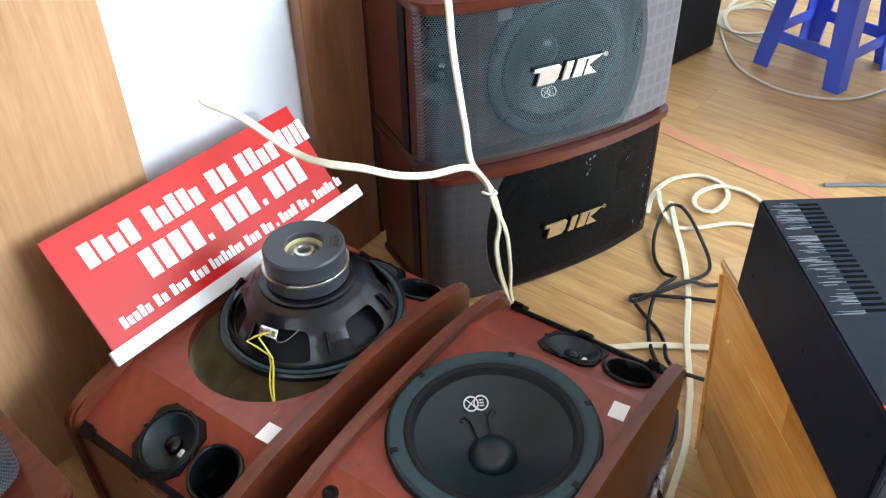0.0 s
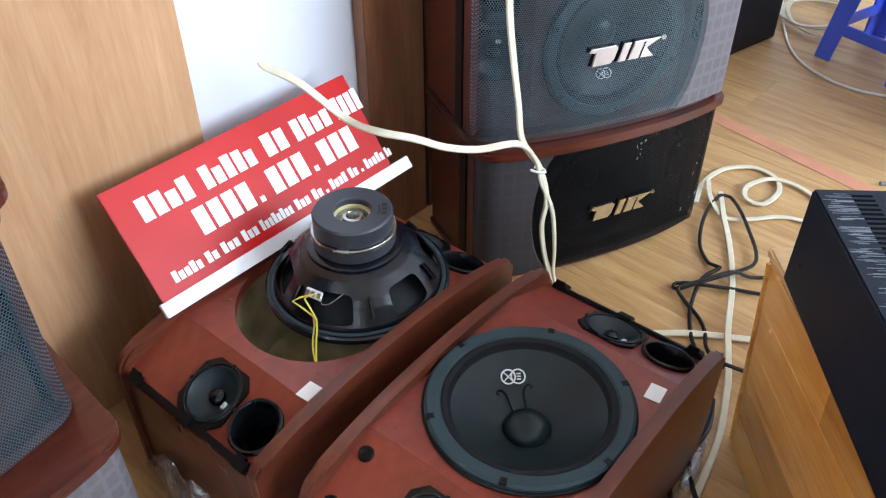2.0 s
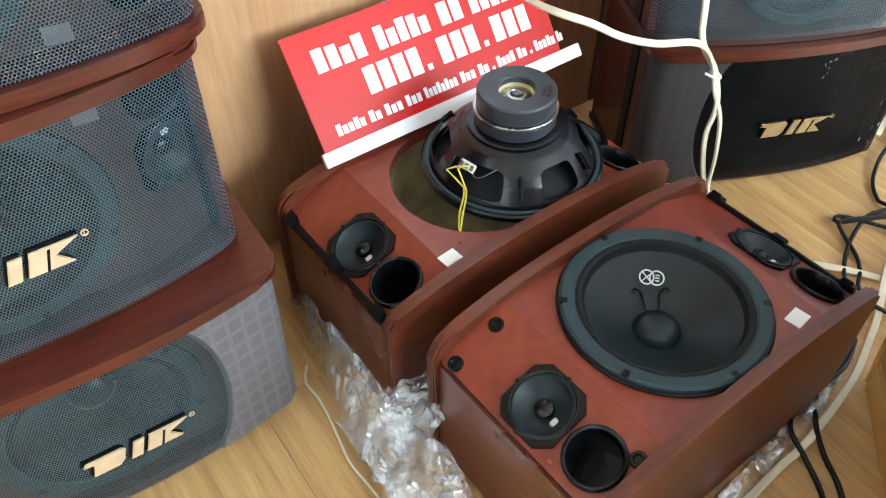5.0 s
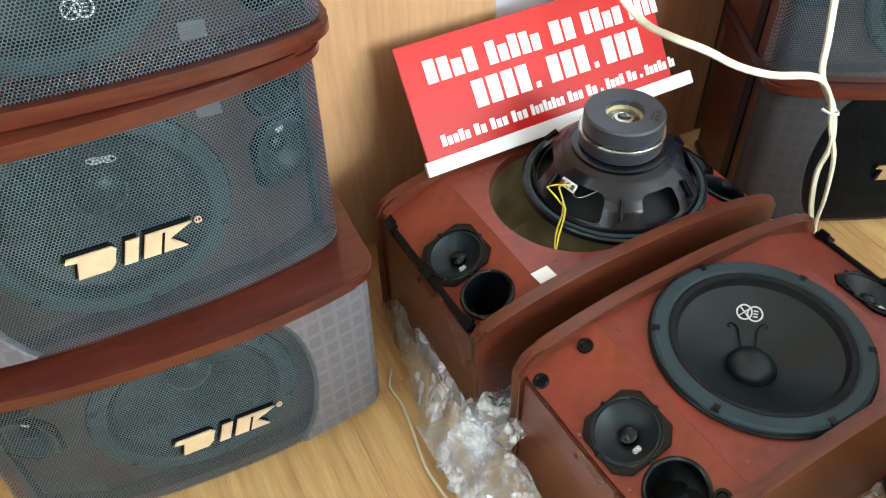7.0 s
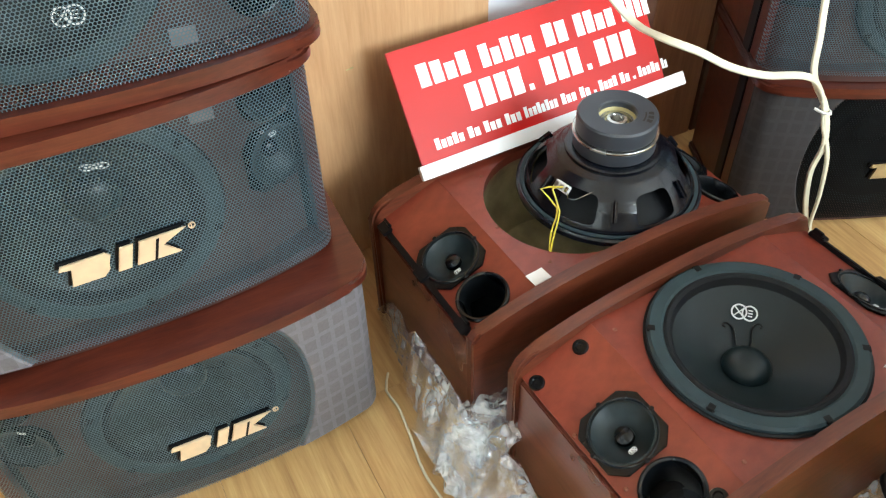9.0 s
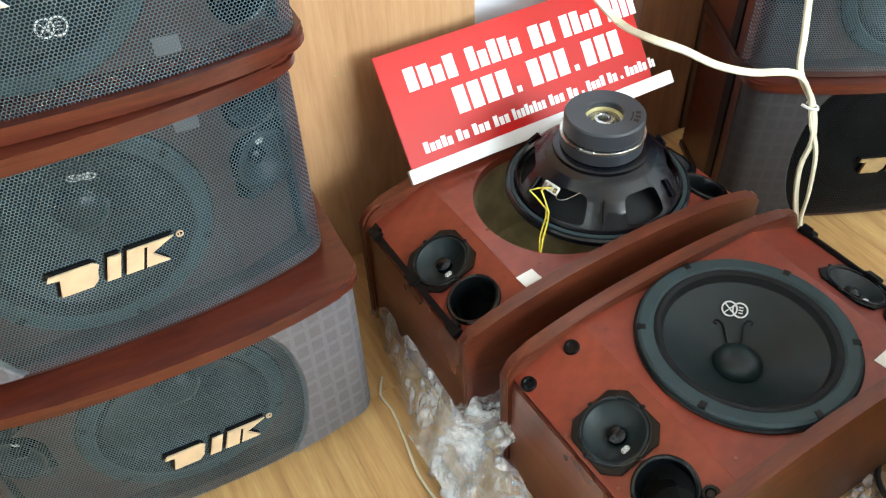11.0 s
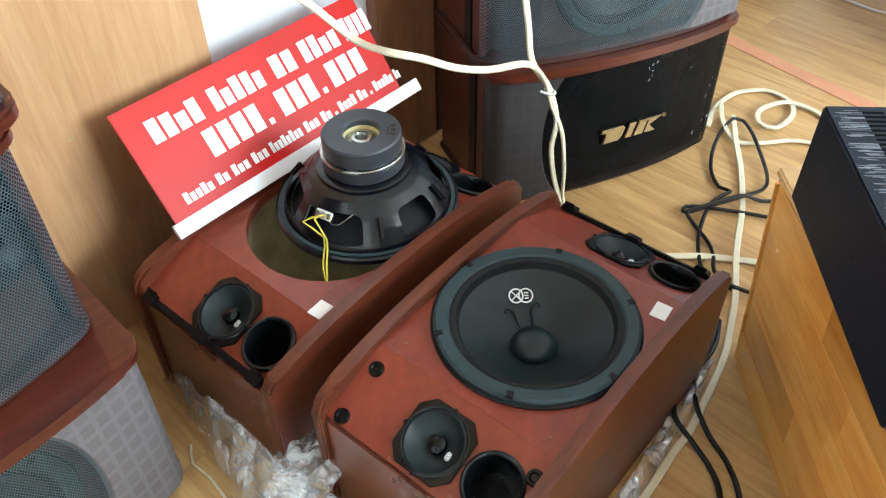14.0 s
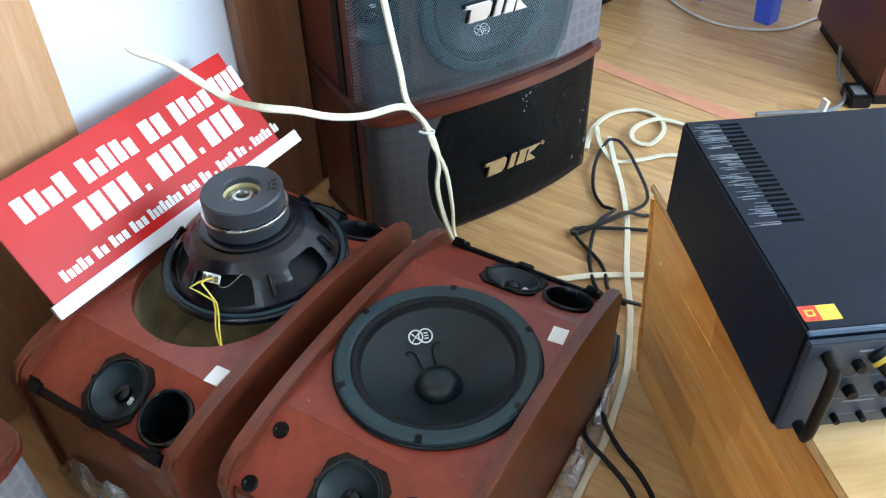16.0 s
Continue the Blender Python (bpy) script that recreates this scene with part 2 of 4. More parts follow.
def grey_cloth(name="grey_printed_cloth", ground=(0.148, 0.138, 0.148), square=(0.105, 0.095, 0.092)):
    """Grey printed cloth with rows of darker squares."""
    m, n, l, b = base_mat(name, (0.24, 0.225, 0.225), 0.75)
    tc = n.new("ShaderNodeTexCoord")
    sep = n.new("ShaderNodeSeparateXYZ")
    l.new(tc.outputs["UV"], sep.inputs[0])
    edges = []
    for i, p in ((0, 0.0215), (1, 0.026)):
        v = math_node(n, l, "FRACT", math_node(n, l, "DIVIDE", sep.outputs[i], p))
        edges.append(math_node(n, l, "MULTIPLY", math_node(n, l, "GREATER_THAN", v, 0.14), math_node(n, l, "LESS_THAN", v, 0.86)))
    sq = math_node(n, l, "MULTIPLY", edges[0], edges[1])
    weave = noise_node(n, l, tc.outputs["Object"], 260, 2)
    wear = noise_node(n, l, tc.outputs["Object"], 14, 4)
    sq = math_node(n, l, "MULTIPLY", sq, math_node(n, l, "MULTIPLY", wear, 1.1))
    col = mixed(n, l, sq, ground, square)
    col = mixed(n, l, 0.3, col, ramp(n, l, weave, [(0.3, (0.6, 0.6, 0.6)), (0.7, (1, 1, 1))]), "MULTIPLY")
    l.new(col, b.inputs["Base Color"])
    bump(n, l, b, weave, 0.25)
    return m


CLOTH = grey_cloth()
# The same print on a much darker ground.
CLOTH_DARK = grey_cloth("dark_printed_cloth", (0.040, 0.036, 0.038), (0.028, 0.025, 0.024))


def film_mat():
    """Thin clear packing film, wrinkled and glossy."""
    m, n, l, b = base_mat("clear_packing_film", (0.90, 0.95, 1.0), 0.18)
    v = coords(n, l, (1, 1, 1))
    ruck = noise_node(n, l, v, 17, 4, 0.55, 0.5)
    crease = n.new("ShaderNodeTexVoronoi")
    crease.feature = "DISTANCE_TO_EDGE"
    crease.inputs["Scale"].default_value = 72
    warp = n.new("ShaderNodeTexNoise")
    warp.inputs["Scale"].default_value = 22
    l.new(v, warp.inputs["Vector"])
    bent = n.new("ShaderNodeVectorMath")
    bent.operation = "MULTIPLY_ADD"
    bent.inputs[1].default_value = (0.05, 0.05, 0.05)
    l.new(warp.outputs["Color"], bent.inputs[0])
    l.new(v, bent.inputs[2])
    l.new(bent.outputs[0], crease.inputs["Vector"])
    fold = math_node(n, l, "ADD", math_node(n, l, "MULTIPLY", crease.outputs["Distance"], 0.8), math_node(n, l, "MULTIPLY", noise_node(n, l, v, 60, 3), 0.35))
    b.inputs["Specular IOR Level"].default_value = 1.0
    b.inputs["Coat Weight"].default_value = 1.0
    b.inputs["Coat Roughness"].default_value = 0.06
    bump(n, l, b, fold, 1.0, 0.008)
    clear = n.new("ShaderNodeBsdfTransparent")
    gloss = n.new("ShaderNodeBsdfGlossy")
    gloss.inputs["Color"].default_value = (0.90, 0.95, 1.0, 1)
    gloss.inputs["Roughness"].default_value = 0.16
    l.new(b.inputs["Normal"].links[0].from_socket, gloss.inputs["Normal"])
    skin, mix = n.new("ShaderNodeMixShader"), n.new("ShaderNodeMixShader")
    skin.inputs[0].default_value = 0.42
    l.new(b.outputs[0], skin.inputs[1])
    l.new(gloss.outputs[0], skin.inputs[2])
    l.new(ramp(n, l, ruck, [(0.36, (0.22, 0.22, 0.22)), (0.50, (0.50, 0.50, 0.50)), (0.64, (0.86, 0.86, 0.86))]), mix.inputs[0])
    l.new(clear.outputs[0], mix.inputs[1])
    l.new(skin.outputs[0], mix.inputs[2])
    l.new(mix.outputs[0], n["Material Output"].inputs["Surface"])
    return m


FILM = film_mat()


# ---------------------------------------------------------------- building tools
def part(name, bm, material, parent=None, label="", m=None, smooth=True):
    """One bmesh as one mesh object under a thing or a part."""
    me = bpy.data.meshes.new(name)
    bmesh.ops.recalc_face_normals(bm, faces=bm.faces)
    bm.to_mesh(me)
    bm.free()
    me.materials.append(material)
    if smooth:
        me.shade_smooth()
        me.set_sharp_from_angle(angle=radians(35))
    ob = new(name, me)
    if parent:
        ob.parent = parent
    if m is not None:
        ob.matrix_local = m
    if label:
        ob["label"] = label
    return ob


def thing(name, m, label, category, group=""):
    ob = new(name)
    ob.empty_display_size = 0.05
    ob.matrix_world = m
    return tagged(ob, label, category, group)


def box(x0, x1, y0, y1, z0, z1, bevel=0.003, bm=None, segments=2):
    bm = bm or bmesh.new()
    r = bmesh.ops.create_cube(bm, size=1.0, matrix=Matrix.Translation(((x0 + x1) / 2, (y0 + y1) / 2, (z0 + z1) / 2))
                              @ Matrix.Diagonal((x1 - x0, y1 - y0, z1 - z0, 1)))
    if bevel:
        edges = list({e for v in r["verts"] for e in v.link_edges})
        bmesh.ops.bevel(bm, geom=edges, offset=bevel, segments=segments, affect="EDGES", clamp_overlap=True)
    return bm


def prism(outline, lo, hi, axes=(0, 1, 2), bevel=0.0, bm=None):
    """A polygon in the first two axes, drawn out along the third."""
    bm = bm or bmesh.new()
    rings = []
    for h in (lo, hi):
        ring = []
        for a, c in outline:
            co = [0, 0, 0]
            co[axes[0]], co[axes[1]], co[axes[2]] = a, c, h
            ring.append(bm.verts.new(co))
        rings.append(ring)
    k = len(outline)
    caps = [bm.faces.new(rings[0][::-1]), bm.faces.new(rings[1])]
    for i in range(k):
        bm.faces.new((rings[0][i], rings[0][(i + 1) % k], rings[1][(i + 1) % k], rings[1][i]))
    if bevel:
        edges = [e for f in caps for e in f.edges]
        bmesh.ops.bevel(bm, geom=edges, offset=bevel, segments=2, affect="EDGES", clamp_overlap=True)
    return bm


def lathe(profile, n=48, bm=None, centre=(0, 0), closed=False):
    """A profile of (radius, height) turned about the z axis."""
    bm = bm or bmesh.new()
    rows = []
    for r, z in profile:
        if r < 1e-6:
            rows.append([bm.verts.new((centre[0], centre[1], z))])
        else:
            rows.append([bm.verts.new((centre[0] + r * math.cos(2 * math.pi * i / n), centre[1] + r * math.sin(2 * math.pi * i / n), z)) for i in range(n)])
    pairs = list(zip(rows, rows[1:])) + ([(rows[-1], rows[0])] if closed else [])
    for a, b in pairs:
        for i in range(n):
            j = (i + 1) % n
            if len(a) == 1 and len(b) == 1:
                continue
            if len(a) == 1:
                bm.faces.new((a[0], b[i], b[j]))
            elif len(b) == 1:
                bm.faces.new((a[i], b[0], a[j]))
            else:
                bm.faces.new((a[i], b[i], b[j], a[j]))
    return bm


def holed_plate(x0, x1, y0, y1, hx, hy, r, z0, z1, bm=None, n=64):
    """A rectangular board with one round hole through it."""
    bm = bm or bmesh.new()
    angles = sorted([2 * math.pi * i / n for i in range(n)] + [math.atan2(y - hy, x - hx) % (2 * math.pi) for x in (x0, x1) for y in (y0, y1)])
    rows = {}
    for z in (z0, z1):
        inner, outer = [], []
        for a in angles:
            c, s = math.cos(a), math.sin(a)
            k = min((((x1 if c > 0 else x0) - hx) / c) if abs(c) > 1e-9 else 9, (((y1 if s > 0 else y0) - hy) / s) if abs(s) > 1e-9 else 9)
            inner.append(bm.verts.new((hx + r * c, hy + r * s, z)))
            outer.append(bm.verts.new((hx + k * c, hy + k * s, z)))
        rows[z] = (inner, outer)
    k = len(angles)
    for i in range(k):
        j = (i + 1) % k
        for z in (z0, z1):
            a, b = rows[z]
            bm.faces.new((a[i], b[i], b[j], a[j]))
        for w in (0, 1):
            a, b = rows[z0][w], rows[z1][w]
            bm.faces.new((a[i], a[j], b[j], b[i]))
    return bm


def smooth_line(points, step=0.012):
    """A soft line through the given points."""
    p = [Vector(q) for q in points]
    p = [p[0] * 2 - p[1], *p, p[-1] * 2 - p[-2]]
    out = []
    for a, b, c, d in zip(p, p[1:], p[2:], p[3:]):
        k = max(2, int((c - b).length / step))
        for i in range(k):
            t = i / k
            out.append(0.5 * (2 * b + (c - a) * t + (2 * a - 5 * b + 4 * c - d) * t * t + (3 * b - a - 3 * c + d) * t ** 3))
    return out + [p[-2]]


def sweep(points, section, up=(0, 0, 1), twist=0.0, bm=None):
    """A section of (side, up) drawn along a soft line."""
    bm = bm or bmesh.new()
    line = smooth_line(points)
    rings = []
    for i, q in enumerate(line):
        t = (line[min(i + 1, len(line) - 1)] - line[max(i - 1, 0)]).normalized()
        u = Vector(up)
        side = t.cross(u)
        if side.length < 1e-3:
            side = t.cross(Vector((1, 0.3, 0)))
        side.normalize()
        u = side.cross(t).normalized()
        a = twist * i / len(line)
        rings.append([bm.verts.new(q + side * (x * math.cos(a) - y * math.sin(a)) + u * (x * math.sin(a) + y * math.cos(a))) for x, y in section])
    k = len(section)
    for a, b in zip(rings, rings[1:]):
        for i in range(k):
            bm.faces.new((a[i], a[(i + 1) % k], b[(i + 1) % k], b[i]))
    bm.faces.new(rings[0][::-1])
    bm.faces.new(rings[-1])
    return bm


def round_section(r, n=8):
    return [(r * math.cos(2 * math.pi * i / n), r * math.sin(2 * math.pi * i / n)) for i in range(n)]


def flat_section(w, h):
    """A twin flex: two round cores side by side."""
    pts = []
    for i in range(9):
        a = -math.pi / 2 + math.pi * i / 8
        pts.append((w / 2 - h / 2 + h / 2 * math.cos(a), h / 2 * math.sin(a)))
    pts.append((0, h * 0.33))
    for i in range(9):
        a = math.pi / 2 + math.pi * i / 8
        pts.append((-w / 2 + h / 2 + h / 2 * math.cos(a), h / 2 * math.sin(a)))
    pts.append((0, -h * 0.33))
    return pts


# ---------------------------------------------------------------- the room
def structure(name, bm, material, label):
    ob = part(name, bm, material)
    ob.matrix_world = ROOM
    return tagged(ob, label, "", "", "structure")


HEIGHT, X1, Y0, Y1, BACK = 2.7, 3.4, -1.5, 4.6, -1.7
V1, V2, V3, VEND = 0.650, 0.985, 1.13, 1.62

floor = structure("floor", box(BACK - 0.2, X1 + 0.2, Y0 - 0.2, Y1 + 0.2, -0.12, -0.010, 0), FLOOR_GAP, "oak laminate floor of long boards")
structure("ceiling", box(BACK - 0.2, X1 + 0.2, Y0 - 0.2, Y1 + 0.2, HEIGHT, HEIGHT + 0.1, 0), CEIL, "plain white ceiling")
wall = structure("wall_panelled", box(WALL - 0.16, WALL - 0.03, Y0, VEND, 0, HEIGHT, 0), WHITE_WALL, "white wall between light wooden panels")
for lo, hi, look_of, words in ((Y0, V1, PANEL, "light wood panel with upright grain"), (V2, V3 - 0.002, FRAME_WOOD, "red-brown wooden door frame"), (V3 + 0.002, VEND, SHADE_WOOD, "brown wood panel, the speaker stack's shade in its colour")):
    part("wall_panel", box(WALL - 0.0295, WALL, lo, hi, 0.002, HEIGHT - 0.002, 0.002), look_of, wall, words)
structure("wall_return", box(BACK, WALL - 0.16, VEND - 0.13, VEND, 0, HEIGHT, 0), WHITE_WALL, "plain white return wall")
structure("wall_far_side", box(BACK - 0.13, BACK, VEND - 0.13, Y1, 0, HEIGHT, 0), WHITE_WALL, "plain white wall")
structure("wall_end", box(BACK - 0.13, X1 + 0.13, Y1, Y1 + 0.13, 0, HEIGHT, 0), WHITE_WALL, "plain white end wall")


def wall_with_window(name, along, a0, a1, at, thick, w0, w1, s0, s1):
    """A wall with one window opening through it."""
    bm = bmesh.new()
    for lo, hi, z0, z1 in ((a0, w0, 0, HEIGHT), (w1, a1, 0, HEIGHT), (w0, w1, 0, s0), (w0, w1, s1, HEIGHT)):
        if along == "y":
            box(at, at + thick, lo, hi, z0, z1, 0, bm)
        else:
            box(lo, hi, at, at + thick, z0, z1, 0, bm)
    return structure(name, bm, CREAM_WALL, "cream wall with a wide window opening")


wall_with_window("wall_window_side", "y", Y0 - 0.13, Y1, X1, 0.13, 0.8, 3.8, 1.15, 2.55)
wall_with_window("wall_window_back", "x", WALL - 0.16, X1, Y0 - 0.13, 0.13, -0.7, 1.7, 0.95, 2.55)

# ---------------------------------------------------------------- loudspeakers
HALF, TALL, SIDE = 0.256, 0.2965, 0.018
HY = TALL / 2


def lip(x):
    """How far the bowed front edge of the cabinet stands out at x."""
    return 0.227 + 0.035 * (1 - abs(x / HALF) ** 2.4)


def lip_outline(short=0.0, r=0.034):
    pts = [(-HALF + 0.004, 0.0), (HALF - 0.004, 0.0), (HALF, 0.004)]
    for i in range(6):
        a = math.pi / 2 * i / 6
        pts.append((HALF - r + r * math.cos(a), lip(HALF - r) - r + r * math.sin(a)))
    for i in range(25):
        x = (HALF - r) * (1 - 2 * i / 24)
        pts.append((x, lip(x)))
    for i in range(6):
        a = math.pi / 2 + math.pi / 2 * (i + 1) / 6
        pts.append((-HALF + r + r * math.cos(a), lip(HALF - r) - r + r * math.sin(a)))
    pts.append((-HALF, 0.004))
    return [(x * (1 - short * 0.35), z if z < 0.1 else z - short) for x, z in pts]


FACET = pose(0.147, 0, 0.2445, 0, 22.0, 0)      # the slanted end of the baffle: x runs down the slope
FACET_LONG = 0.108


INSET = [0.0]      # how far the baffle lies back under a closed grille


def on_end(sign, m):
    """The slanted end facet on one side."""
    return pose(0, 0, -INSET[0]) @ (FACET if sign > 0 else pose(-0.147, 0, 0.2445, 0, -22.0, 0)) @ m


def ring_arc(bm, cx, cy, r0, r1, z, a0=0, a1=360, n=28, h=0.0008):
    """A flat ring or arc of small height."""
    top = []
    for i in range(n + 1):
        a = radians(a0 + (a1 - a0) * i / n)
        top.append([bm.verts.new((cx + r * math.cos(a), cy + r * math.sin(a), zz)) for r, zz in ((r0, z), (r0, z + h), (r1, z + h), (r1, z))])
    for a, b in zip(top, top[1:]):
        for i in range(4):
            bm.faces.new((a[i], a[(i + 1) % 4], b[(i + 1) % 4], b[i]))


def emblem(parent, x, y, z, size, m=None):
    """Two linked rings with strokes, printed in white."""
    bm = bmesh.new()
    for s in (-1, 1):
        ring_arc(bm, s * size * 0.4, 0, size * 0.5, size * 0.62, 0)
    for a in (45, -45):
        c, s = math.cos(radians(a)), math.sin(radians(a))
        prism([(-size * 0.4 + c * size * 0.5 * k - s * w, s * size * 0.5 * k + c * w) for k, w in ((-1, -0.0007), (1, -0.0007), (1, 0.0007), (-1, 0.0007))], 0, 0.0008, bm=bm)
    for yy in (-0.22, 0, 0.22):
        box(size * 0.28, size * 0.62, yy * size - 0.0008, yy * size + 0.0008, 0, 0.0008, 0, bm)
    return part("emblem", bm, WHITE_INK, parent, "white printed double-ring emblem", (m or Matrix()) @ pose(x, y, z, 0, 0, 0))


def woofer(parent, dx=0.0, lead_turn=0.0, notch_turn=38.0):
    """The bass driver, seated in the baffle."""
    z = 0.2455 - INSET[0]
    bm = lathe([(0.109, 0), (0.109, 0.008), (0.1125, 0.0115), (0.126, 0.0115), (0.1295, 0.009), (0.130, 0.0)], 96, closed=True)
    unit = part("woofer", bm, RUBBER, parent, "round bass driver with a grey rubber rim", pose(dx, 0, z))
    part("frame_flange", lathe([(0.127, 0.0), (0.1325, 0.0), (0.133, 0.003), (0.131, 0.0045), (0.127, 0.0045)], 96, closed=True), BLACK, unit)
    for i in range(6):
        a = radians(60 * i + notch_turn)
        part("rim_notch", box(-0.0050, 0.0062, -0.0052, 0.0052, 0, 0.0036, 0.0012), BLACK, unit, "", pose(0.1235 * math.cos(a), 0.1235 * math.sin(a), 0.0085, 0, 0, math.degrees(a)))
    bm = lathe([(0.1110, 0.004), (0.1095, 0.009), (0.106, 0.0105), (0.101, 0.008), (0.0985, 0.001), (0.0965, -0.002)], 96)
    part("surround", bm, SURROUND, unit)
    cone = part("cone", lathe([(0.0975, -0.001), (0.085, -0.010), (0.06, -0.027), (0.034, -0.043), (0.02, -0.050)], 96), CONE, unit)
    part("dust_cap", lathe([(0.0305, -0.0450), (0.0300, -0.042), (0.026, -0.036), (0.019, -0.0312), (0.010, -0.0285), (0, -0.0278)], 48), DOME, unit)
    for s in (-1, 1):
        bm = sweep([(0.027, s * 0.008, -0.042), (0.035, s * 0.010, -0.037), (0.046, s * 0.011, -0.0315), (0.053, s * 0.015, -0.0285), (0.055, s * 0.021, -0.0275), (0.052, s * 0.0245, -0.0285), (0.050, s * 0.021, -0.0300)], round_section(0.0013, 6))
        part("lead", bm, BLACK, unit, "", pose(0, 0, 0, 0, 0, lead_turn))
    return unit


def tweeter(parent, sign, y=0.004):
    m = on_end(sign, pose(sign * 0.060, y, 0.0))
    c, h = 0.027, 0.0435
    pts = [(h, -c), (h, c), (c, h), (-c, h), (-h, c), (-h, -c), (-c, -h), (c, -h)]
    bm = lathe([(0.039, 0.0), (0.039, 0.0045), (0.0405, 0.0052), (0.042, 0.0045), (0.042, 0)], 48)
    prism(pts, 0.0, 0.0035, bm=bm, bevel=0.001)
    bmesh.ops.delete(bm, geom=[f for f in bm.faces if len(f.verts) == 8 and f.calc_area() > 0.004], context="FACES_ONLY")
    for z in (0.0035, 0.0):
        ring = [bm.verts.new((0.039 * math.cos(2 * math.pi * i / 48), 0.039 * math.sin(2 * math.pi * i / 48), z)) for i in range(48)]
        outer = [bm.verts.new(((h - 0.001) * k * math.cos(2 * math.pi * i / 48), (h - 0.001) * k * math.sin(2 * math.pi * i / 48), z)) for i in range(48)
                 for k in [min(1 / max(abs(math.cos(2 * math.pi * i / 48)), abs(math.sin(2 * math.pi * i / 48))), 1.652 / (abs(math.cos(2 * math.pi * i / 48)) + abs(math.sin(2 * math.pi * i / 48))))]]
        for i in range(48):
            bm.faces.new((ring[i], outer[i], outer[(i + 1) % 48], ring[(i + 1) % 48]))
    unit = part("tweeter", bm, GLOSS_BLACK, parent, "small black cone driver on a cut-corner plate", m)
    part("tweeter_cone", lathe([(0.0392, 0.003), (0.036, 0.0035), (0.034, 0.001), (0.024, -0.006), (0.012, -0.012), (0.009, -0.013)], 48), CONE, unit)
    part("tweeter_dome", lathe([(0.0120, -0.0125), (0.0108, -0.006), (0.0068, -0.0030), (0, -0.0020)], 32), GLOSS_BLACK, unit)
    for i in range(4):
        a = radians(90 * i)
        part("screw", lathe([(0.0032, 0.0034), (0.0032, 0.0048), (0.0022, 0.0056), (0, 0.0056)], 12, centre=(0.0425 * math.cos(a), 0.0425 * math.sin(a))), BLACK, unit)
    emblem(unit, 0.004, 0.021, -0.0050, 0.0052, None)
    return unit


def port(parent, sign, y=0.088):
    m = on_end(sign, pose(sign * 0.061, y, 0.0))
    bm = lathe([(0.0295, -0.09), (0.0295, -0.01), (0.0305, 0.0), (0.0322, 0.0048), (0.0350, 0.0058), (0.0372, 0.004), (0.0375, 0.0)], 48)
    lathe([(0.0295, -0.09), (0, -0.09)], 48, bm)
    return part("bass_port", bm, GLOSS_BLACK, parent, "black round bass port", m)


def peg(parent, x, y):
    """A grille socket in the baffle."""
    m = pose(x, y, 0.2450) if abs(x) < 0.147 else on_end(1 if x > 0 else -1, pose((x - 0.147 if x > 0 else x + 0.147) / math.cos(radians(22)), y, 0.0))
    return part("grille_socket", lathe([(0, 0.0014), (0.0045, 0.0014), (0.006, 0.0036), (0.0092, 0.0036), (0.0105, 0.0)], 24), GLOSS_BLACK, parent, "", m)


def screw_hole(parent, x, y):
    m = pose(x, y, 0.2450) if abs(x) < 0.147 else on_end(1 if x > 0 else -1, pose((x - 0.147 if x > 0 else x + 0.147) / math.cos(radians(22)), y, 0.0))
    return part("screw_hole", lathe([(0, 0.0004), (0.0012, 0.0004), (0.0014, 0.0012), (0.0024, 0.0009), (0.0028, 0.0)], 14), WEAR, parent, "", m)




def cabinet(root, hole_x=0.0, side=None, hole_r=0.120, short=0.0, board=None, square=0):
    """The wooden shell of a loudspeaker: two bowed panels, two ends, a back and a three-part baffle."""
    for s in (-1, 1):
        out = lip_outline(short if s < 0 else 0.0, 0.013 if s == square else 0.034)
        lo, hi = sorted((s * (HY - SIDE), s * HY))
        part("bowed_panel", prism(out, lo, hi, (0, 2, 1), 0.0042), (DARK_BAFFLE if short and s < 0 else side) or CHERRY, root)
        lo, hi = sorted((s * (HALF - 0.020), s * (HALF - 0.0065)))
        part("end_panel", box(lo, hi, -HY + SIDE, HY - SIDE, 0.004, 0.196, 0.0015), END_VENEER if side else CHERRY, root)
    part("back_panel", box(-HALF + 0.02, HALF - 0.02, -HY + SIDE, HY - SIDE, 0.004, 0.018, 0), MDF, root)
    part("baffle", holed_plate(-0.147, 0.147, -HY + SIDE, HY - SIDE, hole_x, 0, hole_r, 0.229 - INSET[0], 0.245 - INSET[0]), board or BAFFLE, root, "", None, False)
    for s in (-1, 1):
        x0, x1 = sorted((0.0, s * FACET_LONG))
        bm = holed_plate(x0, x1, -HY + SIDE, 0.048, s * 0.060, 0.004, 0.039, -0.014, 0.0)
        holed_plate(x0, x1, 0.048, HY - SIDE, s * 0.061, 0.088, 0.0315, -0.014, 0.0, bm)
        part("end_baffle", bm, board or BAFFLE, root, "", on_end(s, Matrix()), False)
        if not short:
            part("inner_lining", box(s * 0.230 - 0.003, s * 0.230 + 0.003, -HY + SIDE, HY - SIDE, 0.02, 0.19, 0), MDF, root)


